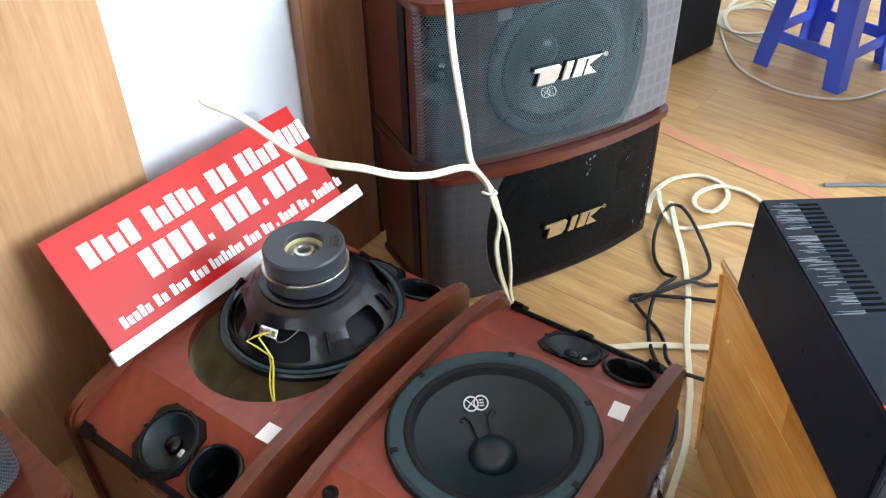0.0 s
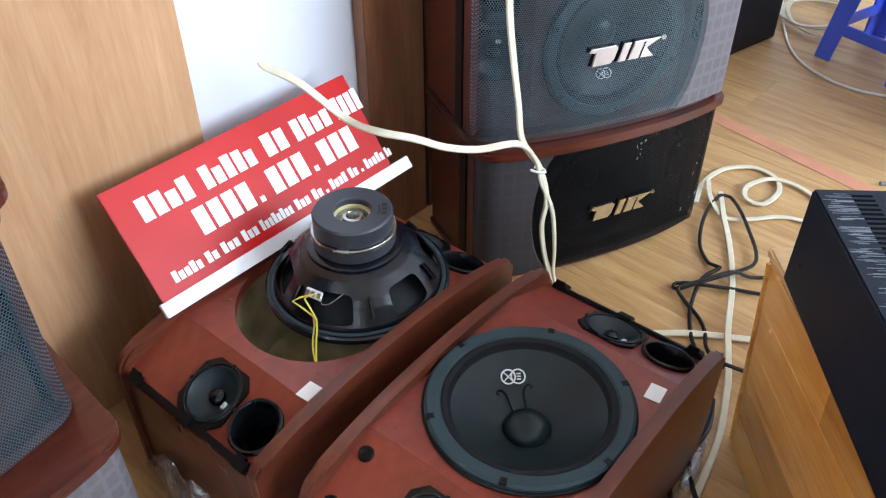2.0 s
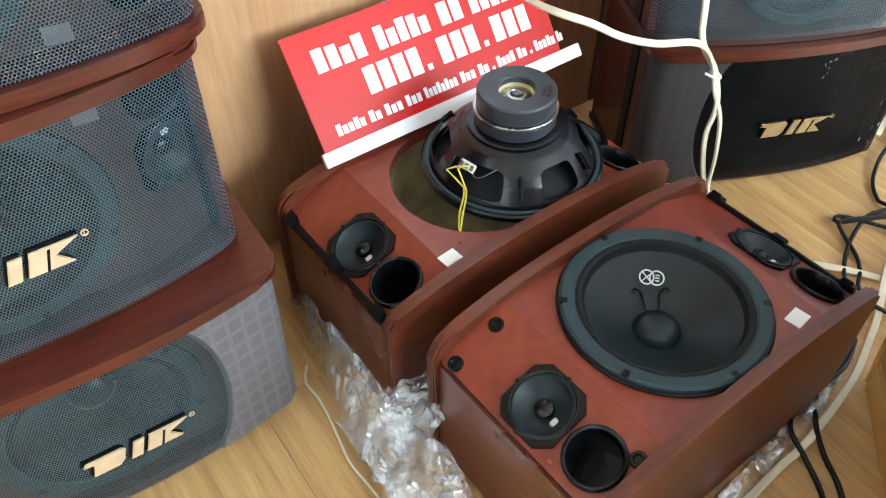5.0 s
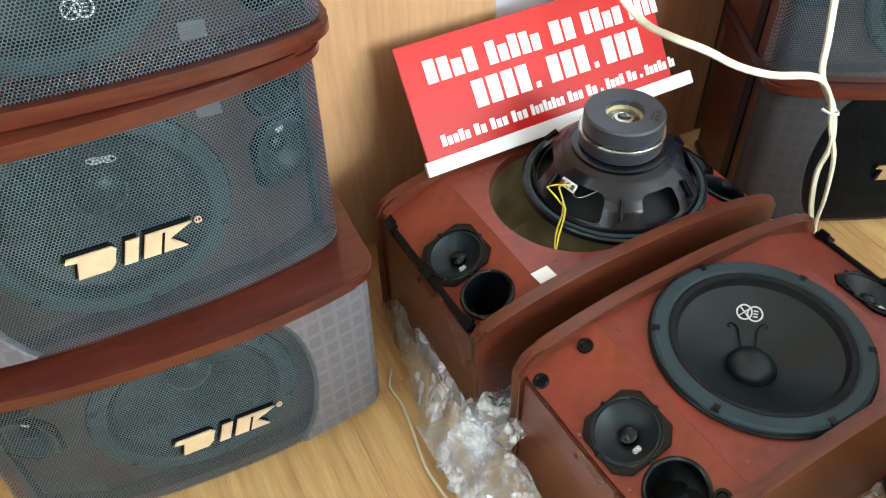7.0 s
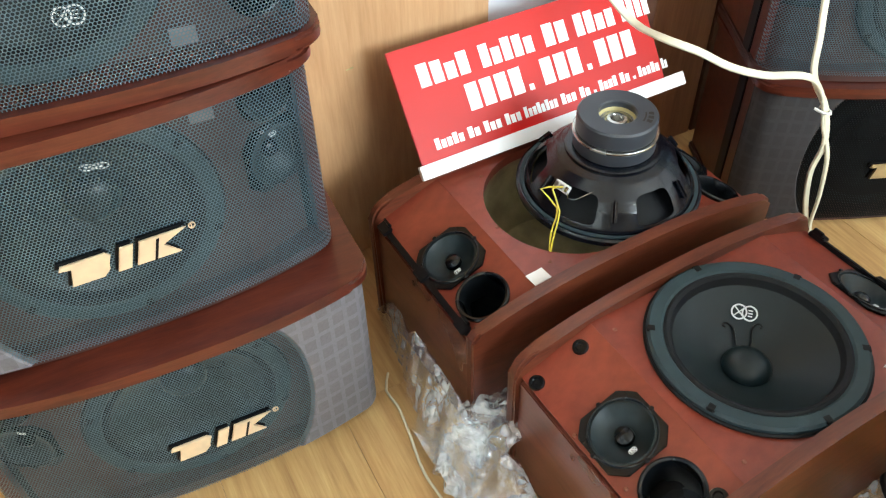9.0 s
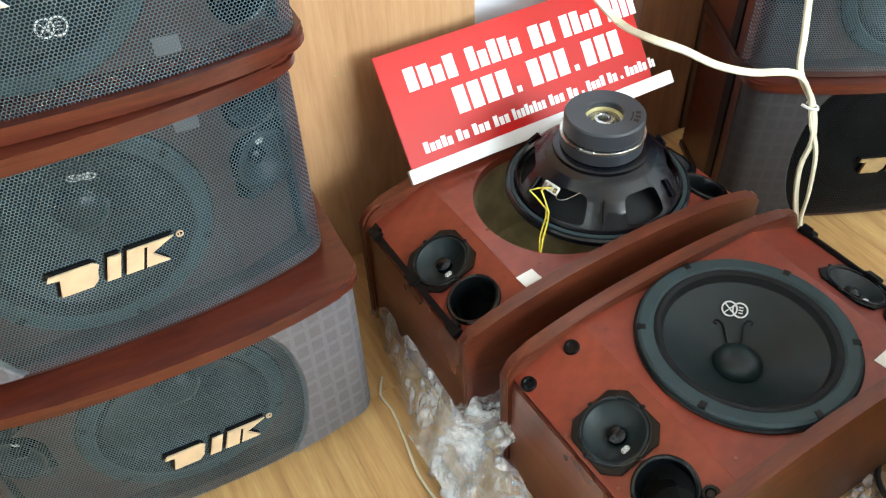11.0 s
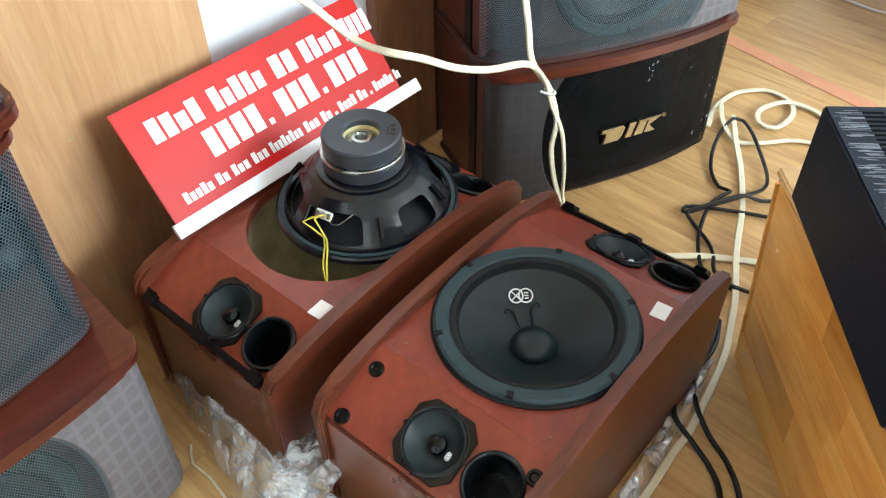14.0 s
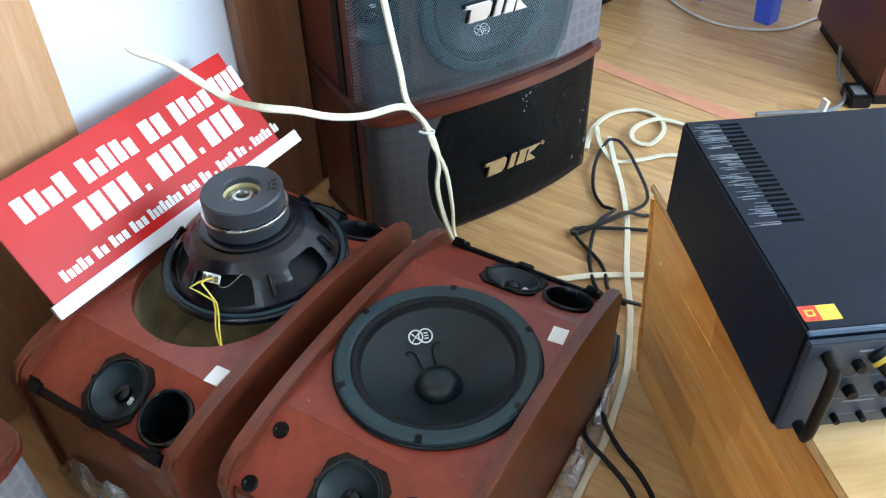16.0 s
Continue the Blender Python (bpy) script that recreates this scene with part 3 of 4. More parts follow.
def front_line(n=60):
    """The line that the grille follows, from one end of the cabinet to the other, with rounded corners."""
    e, back, r = HALF - 0.007, 0.140, 0.034
    top = lambda x: lip(x) - 0.009
    pts = [(e, back), (e, back + 0.02)]
    for i in range(8):
        a = math.pi / 2 * i / 7
        pts.append((e - r + r * math.cos(a), top(e - r) - r + r * math.sin(a)))
    for i in range(1, n):
        x = (e - r) * (1 - i / n)
        pts.append((x, top(x)))
    pts.append((0, top(0)))
    return [(-x, z) for x, z in pts] + [(x, z) for x, z in pts[-2::-1]]


def sheet(line, rows, lift=0.0, y_of=None):
    """A sheet of the given height rows along a front line of (x, z), with its length and height as UV."""
    bm = bmesh.new()
    uv = bm.loops.layers.uv.new("UVMap")
    lens = [0.0]
    for a, b in zip(line, line[1:]):
        lens.append(lens[-1] + math.hypot(b[0] - a[0], b[1] - a[1]))
    grid = [[bm.verts.new((x, y, z + lift)) for x, z in line] for y in rows]
    for j in range(len(rows) - 1):
        for i in range(len(line) - 1):
            f = bm.faces.new((grid[j][i], grid[j][i + 1], grid[j + 1][i + 1], grid[j + 1][i]))
            for lp, (ii, jj) in zip(f.loops, ((i, j), (i + 1, j), (i + 1, j + 1), (i, j + 1))):
                lp[uv].uv = (lens[ii], rows[jj])
    return bm


def cloth_cover(sign):
    """Printed cloth over one end of the front, with a rounded inner edge."""
    bm = bmesh.new()
    uv = bm.loops.layers.uv.new("UVMap")
    line = [(x, z) for x, z in front_line() if x >= 0]
    lens = [0.0]
    for a, b in zip(line, line[1:]):
        lens.append(lens[-1] + math.hypot(b[0] - a[0], b[1] - a[1]))
    total = lens[-1]

    def at(s):
        for i in range(len(line) - 1):
            if lens[i + 1] >= s:
                t = (s - lens[i]) / max(1e-9, lens[i + 1] - lens[i])
                return (line[i][0] + (line[i + 1][0] - line[i][0]) * t, line[i][1] + (line[i + 1][1] - line[i][1]) * t)
        return line[-1]
    rows, cols = 22, 26
    grid = []
    for j in range(rows + 1):
        y = (-1 + 2 * j / rows) * (HY - SIDE - 0.001)
        start = 0.075 + 0.075 * math.sqrt(max(0, 1 - (y / 0.150) ** 2))
        row = []
        for i in range(cols + 1):
            k = i / cols
            s = start + (total - start) * k
            x, z = at(s)
            row.append((bm.verts.new((sign * (x + (0.0016 if x > 0.25 else 0)), y, z + (0.0016 if i else -0.004))), (s, y)))
        grid.append(row)
    for j in range(rows):
        for i in range(cols):
            q = (grid[j][i], grid[j][i + 1], grid[j + 1][i + 1], grid[j + 1][i])
            f = bm.faces.new([v for v, _ in q])
            for lp, (_, c) in zip(f.loops, q):
                lp[uv].uv = c
    return bm


def badge(root, x, y, material, turn=0):
    """A slanted three-piece metal badge of plain blocks on a black backing, on the bow of the grille."""
    slope = math.degrees(math.atan((lip(x - 0.01) - lip(x + 0.01)) / 0.02))
    blocks = (
        [(-0.066, 0.009), (-0.063, 0.015), (-0.019, 0.015), (-0.014, 0.010), (-0.019, 0.000), (-0.019, -0.007), (-0.027, -0.015), (-0.060, -0.015), (-0.053, 0.009)],
        [(-0.013, -0.015), (0.001, -0.015), (0.010, 0.015), (-0.004, 0.015)],
        [(0.007, -0.015), (0.054, -0.015), (0.037, 0.002), (0.065, 0.015), (0.016, 0.015)],
    )
    bm = bmesh.new()
    for outline in blocks:
        prism([(a * 1.02 - 0.0018, c * 1.06 + 0.0014) for a, c in outline], -0.0035, 0.0004, bm=bm)
    holder = part("badge", bm, BLACK, root, "slanted metal maker's badge in plain blocks",
                  pose(x, y, lip(x) - 0.0055, 0, slope, 0) @ pose(0, 0, 0, 0, 0, turn), False)
    for outline in blocks:
        part("badge_piece", prism(outline, 0.0008, 0.0045, bevel=0.0008), material, holder)
    part("badge_slot", prism([(0.025, -0.015), (0.028, -0.015), (0.036, 0.0125), (0.033, 0.0125)], 0.004, 0.005), BLACK, holder)
    bm = bmesh.new()
    ring_arc(bm, 0.0715, 0.0125, 0.0030, 0.0040, 0, h=0.002)
    box(0.0705, 0.0717, 0.0105, 0.0145, 0, 0.002, 0, bm)
    part("badge_ring", bm, material, holder)
    return holder


def closed_speaker(m, cloth, label, metal, mesh, badge_at, tag_side, flipped=False, emblem_at=None, cloth_mat=None):
    """A loudspeaker with its grille on, standing upright: local x along its front, y up, z out of the front."""
    root = thing("karaoke_speaker", m @ pose(0, 0, 0, 0, 0, 180) if flipped else m, label, "loudspeaker", "stacked karaoke speakers")
    INSET[0] = 0.036
    cabinet(root, 0.0, None, 0.120, 0.024, DARK_BAFFLE)
    w = woofer(root)
    if emblem_at:
        far, turn = math.hypot(*emblem_at), math.degrees(math.atan2(emblem_at[1], emblem_at[0]))
        emblem(w, 0, 0, 0, 0.015, pose(0, 0, 0, 0, 0, turn) @ pose(far, 0, -0.0635 + 0.68 * far, 0, -34, 0) @ pose(0, 0, 0, 0, 0, (180 if flipped else 0) - turn))
    for s in (-1, 1):
        tweeter(root, s)
        port(root, s)
    part("grille", sheet(front_line(), [(-1 + 2 * j / 4) * (HY - SIDE - 0.001) for j in range(5)]), mesh, root, "perforated metal grille bowed to the front")
    for s in (-1, 1):
        lo, hi = sorted((s * (HALF - 0.009), s * (HALF - 0.0035)))
        part("grille_return", box(*sorted((s * (HALF - 0.030), s * (HALF - 0.0208))), -HY + SIDE, HY - SIDE, 0.06, 0.178, 0), BLACK, root)
        part("grille_end", box(lo, hi, -HY + SIDE, HY - SIDE, 0.140, 0.168, 0.001), BLACK, root)
    part("cloth_cover", cloth_cover(cloth), cloth_mat or CLOTH, root, "grey cloth end printed with dark squares")
    badge(root, *badge_at, metal, 180 if flipped else 0)
    x = tag_side
    part("paper_tag", box(-0.0125, 0.0125, -0.009, 0.009, 0, 0.0006, 0), DIM_PAPER, root, "white paper tag behind the grille", pose(x, 0.108, 0.2455 - INSET[0] * 0.5))
    INSET[0] = 0.0
    return root


def upright(mid, angle_x, z, back, along=0.0):
    """The pose of an upright speaker from the middle of its front chord and the heading of its local x."""
    a = radians(angle_x)
    ex, nz = Vector((math.cos(a), math.sin(a), 0)), Vector((math.sin(a), -math.cos(a), 0))
    o = Vector((*mid, 0)) - nz * (0.228 + back) + ex * along
    m = Matrix((ex, (0, 0, 1), nz)).transposed().to_4x4()
    m.translation = (o.x, o.y, z + HY)
    return m


closed_speaker(upright((-0.4258, 0.1985), 68.2, 0.002, 0), 1, "cherry karaoke speaker, gold badge, grey cloth end, on floor", GOLD, GRILLE, (0.025, -0.026), -0.10)
closed_speaker(upright((-0.4629, 0.1931), 70.0, 0.300, 0), -1, "cherry karaoke speaker with gold badge in a tall stack", GOLD, GRILLE, (0.014, -0.014), 0.128, False, (0.014, 0.052))
closed_speaker(upright((-0.4730, 0.2107), 66.5, 0.598, 0), 1, "cherry karaoke speaker with silver badge topping a tall stack", SILVER, GRILLE, (0.045, 0.010), -0.120, True, (-0.028, 0.078))
worn = closed_speaker(upright((0.004, 1.3112), 47.0, 0.002, 0), -1, "cherry karaoke speaker with scuffed black grille, on the floor", DULL_GOLD, GRILLE_BLACK, (0.024, -0.019), 0.10, False, None, CLOTH_DARK)
closed_speaker(upright((-0.0061, 1.3054), 45.2, 0.300, -0.010), 1, "cherry karaoke speaker with silver badge on top of another", SILVER, GRILLE, (-0.008, 0.006), -0.11, False, (0.002, -0.066))


rng_w = random.Random(21)
for k in range(15):
    near = k < 7
    x = 0.045 + rng_w.gauss(0, 0.010) if near else rng_w.uniform(0.19, 0.235)
    y = 0.095 + rng_w.gauss(0, 0.010) if near else rng_w.uniform(-0.11, 0.11)
    w, h = rng_w.uniform(0.0006, 0.0020), rng_w.uniform(0.001, 0.004)
    slope = math.degrees(math.atan((lip(x - 0.01) - lip(x + 0.01)) / 0.02))
    part("scuff", box(-w, w, -h, h, 0, 0.0004, 0), SCUFF, worn, "", pose(x, y, lip(x) - 0.0085, 0, slope, rng_w.uniform(-40, 40)))


def end_strip(root, s):
    """The black plastic catch strip along one end of the baffle."""
    bm = box(-0.0045, 0.0045, -0.122, 0.122, -0.006, 0.006, 0.0015)
    for y in (-0.108, 0.0, 0.108):
        box(-0.008, 0.008, y - 0.012, y + 0.012, 0.004, 0.010, 0.0015, bm)
    for y in (-0.108, 0.108):
        box(-0.010, -0.006, y - 0.008, y + 0.008, 0.009, 0.017, 0.001, bm)
    return part("catch_strip", bm, BLACK, root, "black plastic grille catch strip", on_end(s, pose(s * 0.106, 0, 0.000, 0, 0, 0 if s > 0 else 180)))


# ---------------------------------------------------------------- the two opened speakers
def open_speaker(m, label, tag, strips, pegs, holes, with_woofer, hole=(0.0, 0.120)):
    """An opened loudspeaker lying on its back: local z is up."""
    root = thing("open_speaker", m, label, "loudspeaker", "opened speakers on the floor")
    cabinet(root, hole[0], CHERRY_SIDE, hole[1], square=1)
    if with_woofer:
        w = woofer(root, 0.0, 234.0, 21.0)
        emblem(w, 0, 0, 0, 0.0165, pose(0, 0, 0, 0, 0, -128.2) @ pose(0.066, 0, -0.0188, 0, -33.0, 0) @ pose(0, 0, 0, 0, 0, 263))
    for s in (-1, 1):
        tweeter(root, s)
        port(root, s)
    for s in strips:
        end_strip(root, s)
    for x, y in pegs:
        peg(root, x, y)
    for x, y in holes:
        screw_hole(root, x, y)
    part("paper_tag", box(-0.0135, 0.0135, -0.0105, 0.0105, 0, 0.0007, 0), PAPER, root, "small white paper tag", pose(tag[0], tag[1], 0.2453, 0, 0, tag[2]))
    return root


open_speaker(pose(0.0653, 0.6905, 0.004, 0, 0, 254.1), "cherry speaker lying on its back, grille off, woofer in place",
             (-0.116, 0.112, 6), (-1,), ((0.174, -0.113), (0.238, -0.112), (0.174, 0.122)), ((0.128, -0.106), (0.128, 0.109), (0.243, -0.03), (0.238, 0.055)), True)
A_MID = (-0.2670, 0.7640)
spk_a = open_speaker(pose(*A_MID, 0.004, 0, 0, 253.6), "cherry speaker lying on its back, woofer lifted out of its hole",
                     (0.134, 0.113, 4), (1,), (), ((0.088, -0.100), (0.128, 0.005), (0.105, 0.098)), False, (0.004, 0.1215))
part("wadding", lathe([(0.1225, 0.228), (0.1265, 0.20), (0.1265, 0.15), (0.105, 0.105), (0.05, 0.088), (0, 0.085)], 64, centre=(0.004, 0)), WADDING, spk_a, "olive damping wadding inside the hole")
part("black_clip", box(-0.020, 0.020, -0.008, 0.008, 0, 0.012, 0.003), BLACK, spk_a, "", pose(-0.130, 0.100, 0.2453))


def loose_driver(m):
    """A bass driver standing on its face, its basket and magnet showing."""
    root = thing("loose_woofer", m, "black bass driver resting face down, double magnet up", "speaker driver")
    part("rim", lathe([(0.112, 0), (0.112, 0.006), (0.118, 0.0095), (0.130, 0.0095), (0.133, 0.007), (0.133, 0.0)], 96, closed=True), BASKET, root)
    part("gasket", lathe([(0.1225, 0.0094), (0.1225, 0.0112), (0.1275, 0.0112), (0.1275, 0.0094)], 96, closed=True), RUBBER, root)
    # pressed basket with six windows
    bm = bmesh.new()
    prof = [(0.121, 0.009), (0.1185, 0.016), (0.115, 0.022), (0.107, 0.036), (0.097, 0.048), (0.088, 0.056), (0.079, 0.064), (0.066, 0.069)]
    n, k = 192, 35

    def at(s):
        q = s * (len(prof) - 1)
        a = min(int(q), len(prof) - 2)
        f = q - a
        return (prof[a][0] + (prof[a + 1][0] - prof[a][0]) * f, prof[a][1] + (prof[a + 1][1] - prof[a][1]) * f)
    rows, inside = [], []
    for j in range(k + 1):
        row, flags = [], []
        for i in range(n):
            deg, s = (360 * i / n) % 60 - 30, j / k
            u, w = deg / 15.5, (s - 0.43) / 0.23
            f = (abs(u) ** 4 + abs(w) ** 4) ** 0.25
            flags.append(f)
            if 0.82 < f < 1.16:
                deg, s = deg / f, 0.43 + (s - 0.43) / f
            r, z = at(s)
            a = radians((360 * i / n) // 60 * 60 + 30 + deg)
            row.append(bm.verts.new((r * math.cos(a), r * math.sin(a), z)))
        rows.append(row)
        inside.append(flags)
    for j in range(k):
        for i in range(n):
            i2 = (i + 1) % n
            if max(inside[j][i], inside[j][i2], inside[j + 1][i], inside[j + 1][i2]) < 1.16:
                continue
            bm.faces.new((rows[j][i], rows[j][i2], rows[j + 1][i2], rows[j + 1][i]))
    bmesh.ops.delete(bm, geom=[v for v in bm.verts if not v.link_faces], context="VERTS")
    bmesh.ops.solidify(bm, geom=list(bm.faces), thickness=0.0022)
    part("basket", bm, BASKET, root, "pressed black steel basket with six windows", pose(0, 0, 0, 0, 0, 3))
    part("inner_cone", lathe([(0.110, 0.006), (0.085, 0.026), (0.050, 0.046), (0.030, 0.056)], 64), SURROUND, root)
    for i in range(6):
        a = 60 * i + 3 - 1.9
        rib = box(-0.0042, 0.0042, -0.0175, 0.0175, -0.003, 0.0045, 0.0036, None, 3)
        c, s = math.cos(radians(a)), math.sin(radians(a))
        part("rib", rib, BASKET, root, "", pose(0.1068 * c, 0.1068 * s, 0.0389, 0, 0, a) @ pose(0, 0, 0, 0, 53, 0) @ pose(0, 0, 0, 0, 0, 90))
    part("spider_ring", lathe([(0.068, 0.069), (0.068, 0.073), (0.063, 0.075), (0.056, 0.075)], 64), BASKET, root)
    part("lower_magnet", lathe([(0.0, 0.074), (0.0545, 0.074), (0.0575, 0.0765), (0.0575, 0.0935), (0.056, 0.0955), (0.0, 0.0955)], 64), FERRITE, root, "dark ferrite ring magnet")
    part("pole_plate", lathe([(0.0, 0.0955), (0.0590, 0.0955), (0.0598, 0.0968), (0.0598, 0.0988), (0.0590, 0.1), (0.0, 0.1)], 64), STEEL, root, "bright zinc plate")
    part("upper_magnet", lathe([(0.0260, 0.102), (0.0260, 0.1245), (0.0275, 0.126), (0.053, 0.126), (0.0555, 0.1235), (0.0555, 0.1015), (0.054, 0.100), (0.027, 0.100)], 64, closed=True), FERRITE, root, "dark ferrite ring magnet")
    part("vent_cup", lathe([(0.0259, 0.113), (0.0235, 0.1115), (0.0205, 0.1115), (0.0165, 0.1125), (0.0135, 0.116), (0.0095, 0.1165), (0.0085, 0.115), (0.0078, 0.102), (0, 0.102)], 48), STEEL, root, "bright steel vent with a dark centre")
    part("glue_ring", lathe([(0.0260, 0.1165), (0.0250, 0.1155), (0.0240, 0.113), (0.0240, 0.111)], 48), COPPER, root)
    bm = bmesh.new()
    for i, (a, w) in enumerate(((62, 5.5), (74, 5.5), (86, 5.5))):
        ring_arc(bm, 0, 0, 0.041, 0.048, 0.126, a, a + 8, 4, 0.0005)
    ring_arc(bm, 0, 0, 0.0365, 0.0385, 0.126, 60, 92, 8, 0.0005)
    part("printed_bars", bm, DARK_GAP, root)
    return root


DRIVER = pose(-0.239, 0.817, 0.2505, 0, 0, -53)
driver = loose_driver(DRIVER)
ta = radians(-43)
tm = pose(0.098 * math.cos(ta), 0.098 * math.sin(ta), 0.0485, 0, 0, math.degrees(ta)) @ pose(0, 0, 0, 0, 50, 0)
term = part("terminal", box(-0.006, 0.006, -0.013, 0.013, 0.001, 0.005, 0.001), PAPER, driver, "pale terminal strip with bright lugs", tm)
for y in (-0.009, 0.0, 0.009):
    part("lug", box(-0.0035, 0.0035, y - 0.0028, y + 0.0028, 0.005, 0.0065, 0.0005), STEEL, term)

part("tinsel_lead", sweep([(0.002, 0.013, 0.005), (0.008, 0.019, 0.008), (0.004, 0.029, 0.006), (-0.006, 0.036, 0.003), (-0.014, 0.040, -0.002)], round_section(0.0006, 6)), STEEL, term, "thin braided wire")
wire = thing("yellow_wire_pair", pose(0, 0, 0), "thin yellow wire pair from the driver terminal into the cabinet", "wire")
TP = (DRIVER @ tm @ Vector((0, 0, 0.006)))
for k, (dx, dy) in enumerate(((0.0, 0.0), (-0.006, 0.003))):
    part("strand", sweep([(TP.x + 0.002, TP.y, TP.z), (TP.x - 0.012 * k, TP.y - 0.020 - 0.01 * k, TP.z + 0.008), (-0.232 + dx, 0.690 + dy, 0.285), (-0.219 + dx, 0.662 + dy * 0.5, 0.262), (-0.212, 0.648, 0.236), (-0.216, 0.655, 0.17), (-0.23, 0.68, 0.06)], round_section(0.0013, 6)), YELLOW, wire)


# ---------------------------------------------------------------- the red sign
def sign_board():
    """A red board with a white foot strip; its print is in plain bars."""
    head, tilt, high = radians(72.5), radians(52.5), 0.185
    ex = Vector((math.cos(head), math.sin(head), 0))
    ey = Vector((-math.sin(head) * math.cos(tilt), math.cos(head) * math.cos(tilt), math.sin(tilt)))
    m = Matrix((ex, ey, ex.cross(ey))).transposed().to_4x4()
    m.translation = Vector((-0.4384, 0.6316, 0.2707)) + ex * 0.006 - ey * 0.007
    root = thing("shop_sign", m, "red shop sign with white print leaning against the wall", "sign")
    wide = 0.447
    part("board", box(0, wide, 0.010, high, 0, 0.004, 0.0008), RED, root, "glossy red board")
    part("foot_strip", box(-0.006, wide + 0.036, -0.003, 0.018, -0.002, 0.008, 0.001), SIGN_WHITE, root, "white plastic edge strip")
    rng = random.Random(4)

    def word(x, y, w, h, letters, shape):
        """One printed word as a row of plain bars."""
        x, w = 0.454 + (x - 0.454) * 1.028, w * 1.028
        step = w / letters
        for i in range(letters):
            k = shape[i % len(shape)]
            part("printed_bar", box(x + step * i + step * 0.12, x + step * (i + 1) - step * 0.10, y, y + h * k, 0.004, 0.0046, 0), SIGN_WHITE, root)
    bm = prism([(0.182 + 0.030 * math.cos(radians(180 * i / 24)), 0.0185 + 0.028 * math.sin(radians(180 * i / 24))) for i in range(25)], 0.004, 0.0043)
    part("round_patch", bm, BRIGHT_RED, root, "brighter red half-round patch above the strip")
    y = high * 0.665
    for x, w, k, shape in ((0.046, 0.085, 4, (1, 0.95, 0.72, 1)), (0.147, 0.093, 5, (1, 0.72, 1, 0.95, 0.72)), (0.256, 0.045, 2, (1, 0.95)), (0.313, 0.075, 4, (1, 1.0, 0.72, 0.8)), (0.398, 0.056, 4, (1.05, 1, 1, 1.05))):
        word(x, y, w, 0.034, k, shape)
    y = high * 0.375
    for x, w, k in ((0.108, 0.098, 4), (0.236, 0.074, 3), (0.336, 0.074, 3)):
        word(x, y, w, 0.040, k, (1,))
    for x in (0.211, 0.316):
        word(x, y, 0.010, 0.009, 1, (1,))
    y = high * 0.175
    for x, w, k in ((0.040, 0.048, 5), (0.094, 0.021, 2), (0.121, 0.030, 3), (0.157, 0.028, 3), (0.190, 0.060, 8), (0.256, 0.028, 3), (0.290, 0.020, 2), (0.315, 0.006, 1), (0.326, 0.035, 4), (0.366, 0.019, 2), (0.390, 0.006, 1), (0.401, 0.042, 5), (0.447, 0.012, 2)):
        word(x, y, w, 0.0165 if w > 0.01 else 0.005, k, (1, 0.75, 0.78, 1, 0.75))
    return root


sign_board()

# ---------------------------------------------------------------- crate and amplifier
CR = pose(0.290, 0.945, 0, 0, 0, 25.0)     # x runs along its back, -y towards its front


def crate():
    root = thing("wooden_crate", CR, "orange varnished crate of finger-jointed wood, standing on the floor", "crate")
    w, d, h = 0.52, 0.66, 0.384
    rng = random.Random(17)
    for x0 in (0, w - 0.014):
        for row in range(5):
            z0, y0 = 0.002 + (h - 0.0165) * row / 5, -0.0186
            while y0 > -d + 0.01:
                y1 = max(-d, y0 - rng.uniform(0.13, 0.34))
                if y1 < -d + 0.06:
                    y1 = -d
                part("stave", box(x0, x0 + 0.014, y1 + 0.0001, y0 - 0.0001, z0 + 0.0001, z0 + (h - 0.0165) / 5 - 0.0001, 0.0003, None, 1), CRATE, root)
                y0 = y1
    for i in range(5):
        part("top_board", box(0, w, -d * (i + 1) / 5 + 0.0005, -d * i / 5 - 0.0005, h - 0.014, h, 0.003), CRATE_TOP, root)
    part("back_board", box(-0.001, w + 0.001, -0.018, 0, 0.002, h - 0.0145, 0.007, None, 4), CRATE, root)
    part("front_board", box(0.0145, w - 0.0145, -d, -d + 0.014, 0.002, h - 0.0145, 0.001), CRATE, root)
    flare = Matrix.Translation((0.030, 0, 0)) @ Matrix(((1, 0, -0.030 / h, 0), (0, 1, 0, 0), (0, 0, 1, 0), (0, 0, 0, 1)))
    for piece in root.children:
        piece.data.transform(flare)
    return root


crate()

AMP = pose(0.312, 0.880, 0.3845, 0, 0, 20.8)


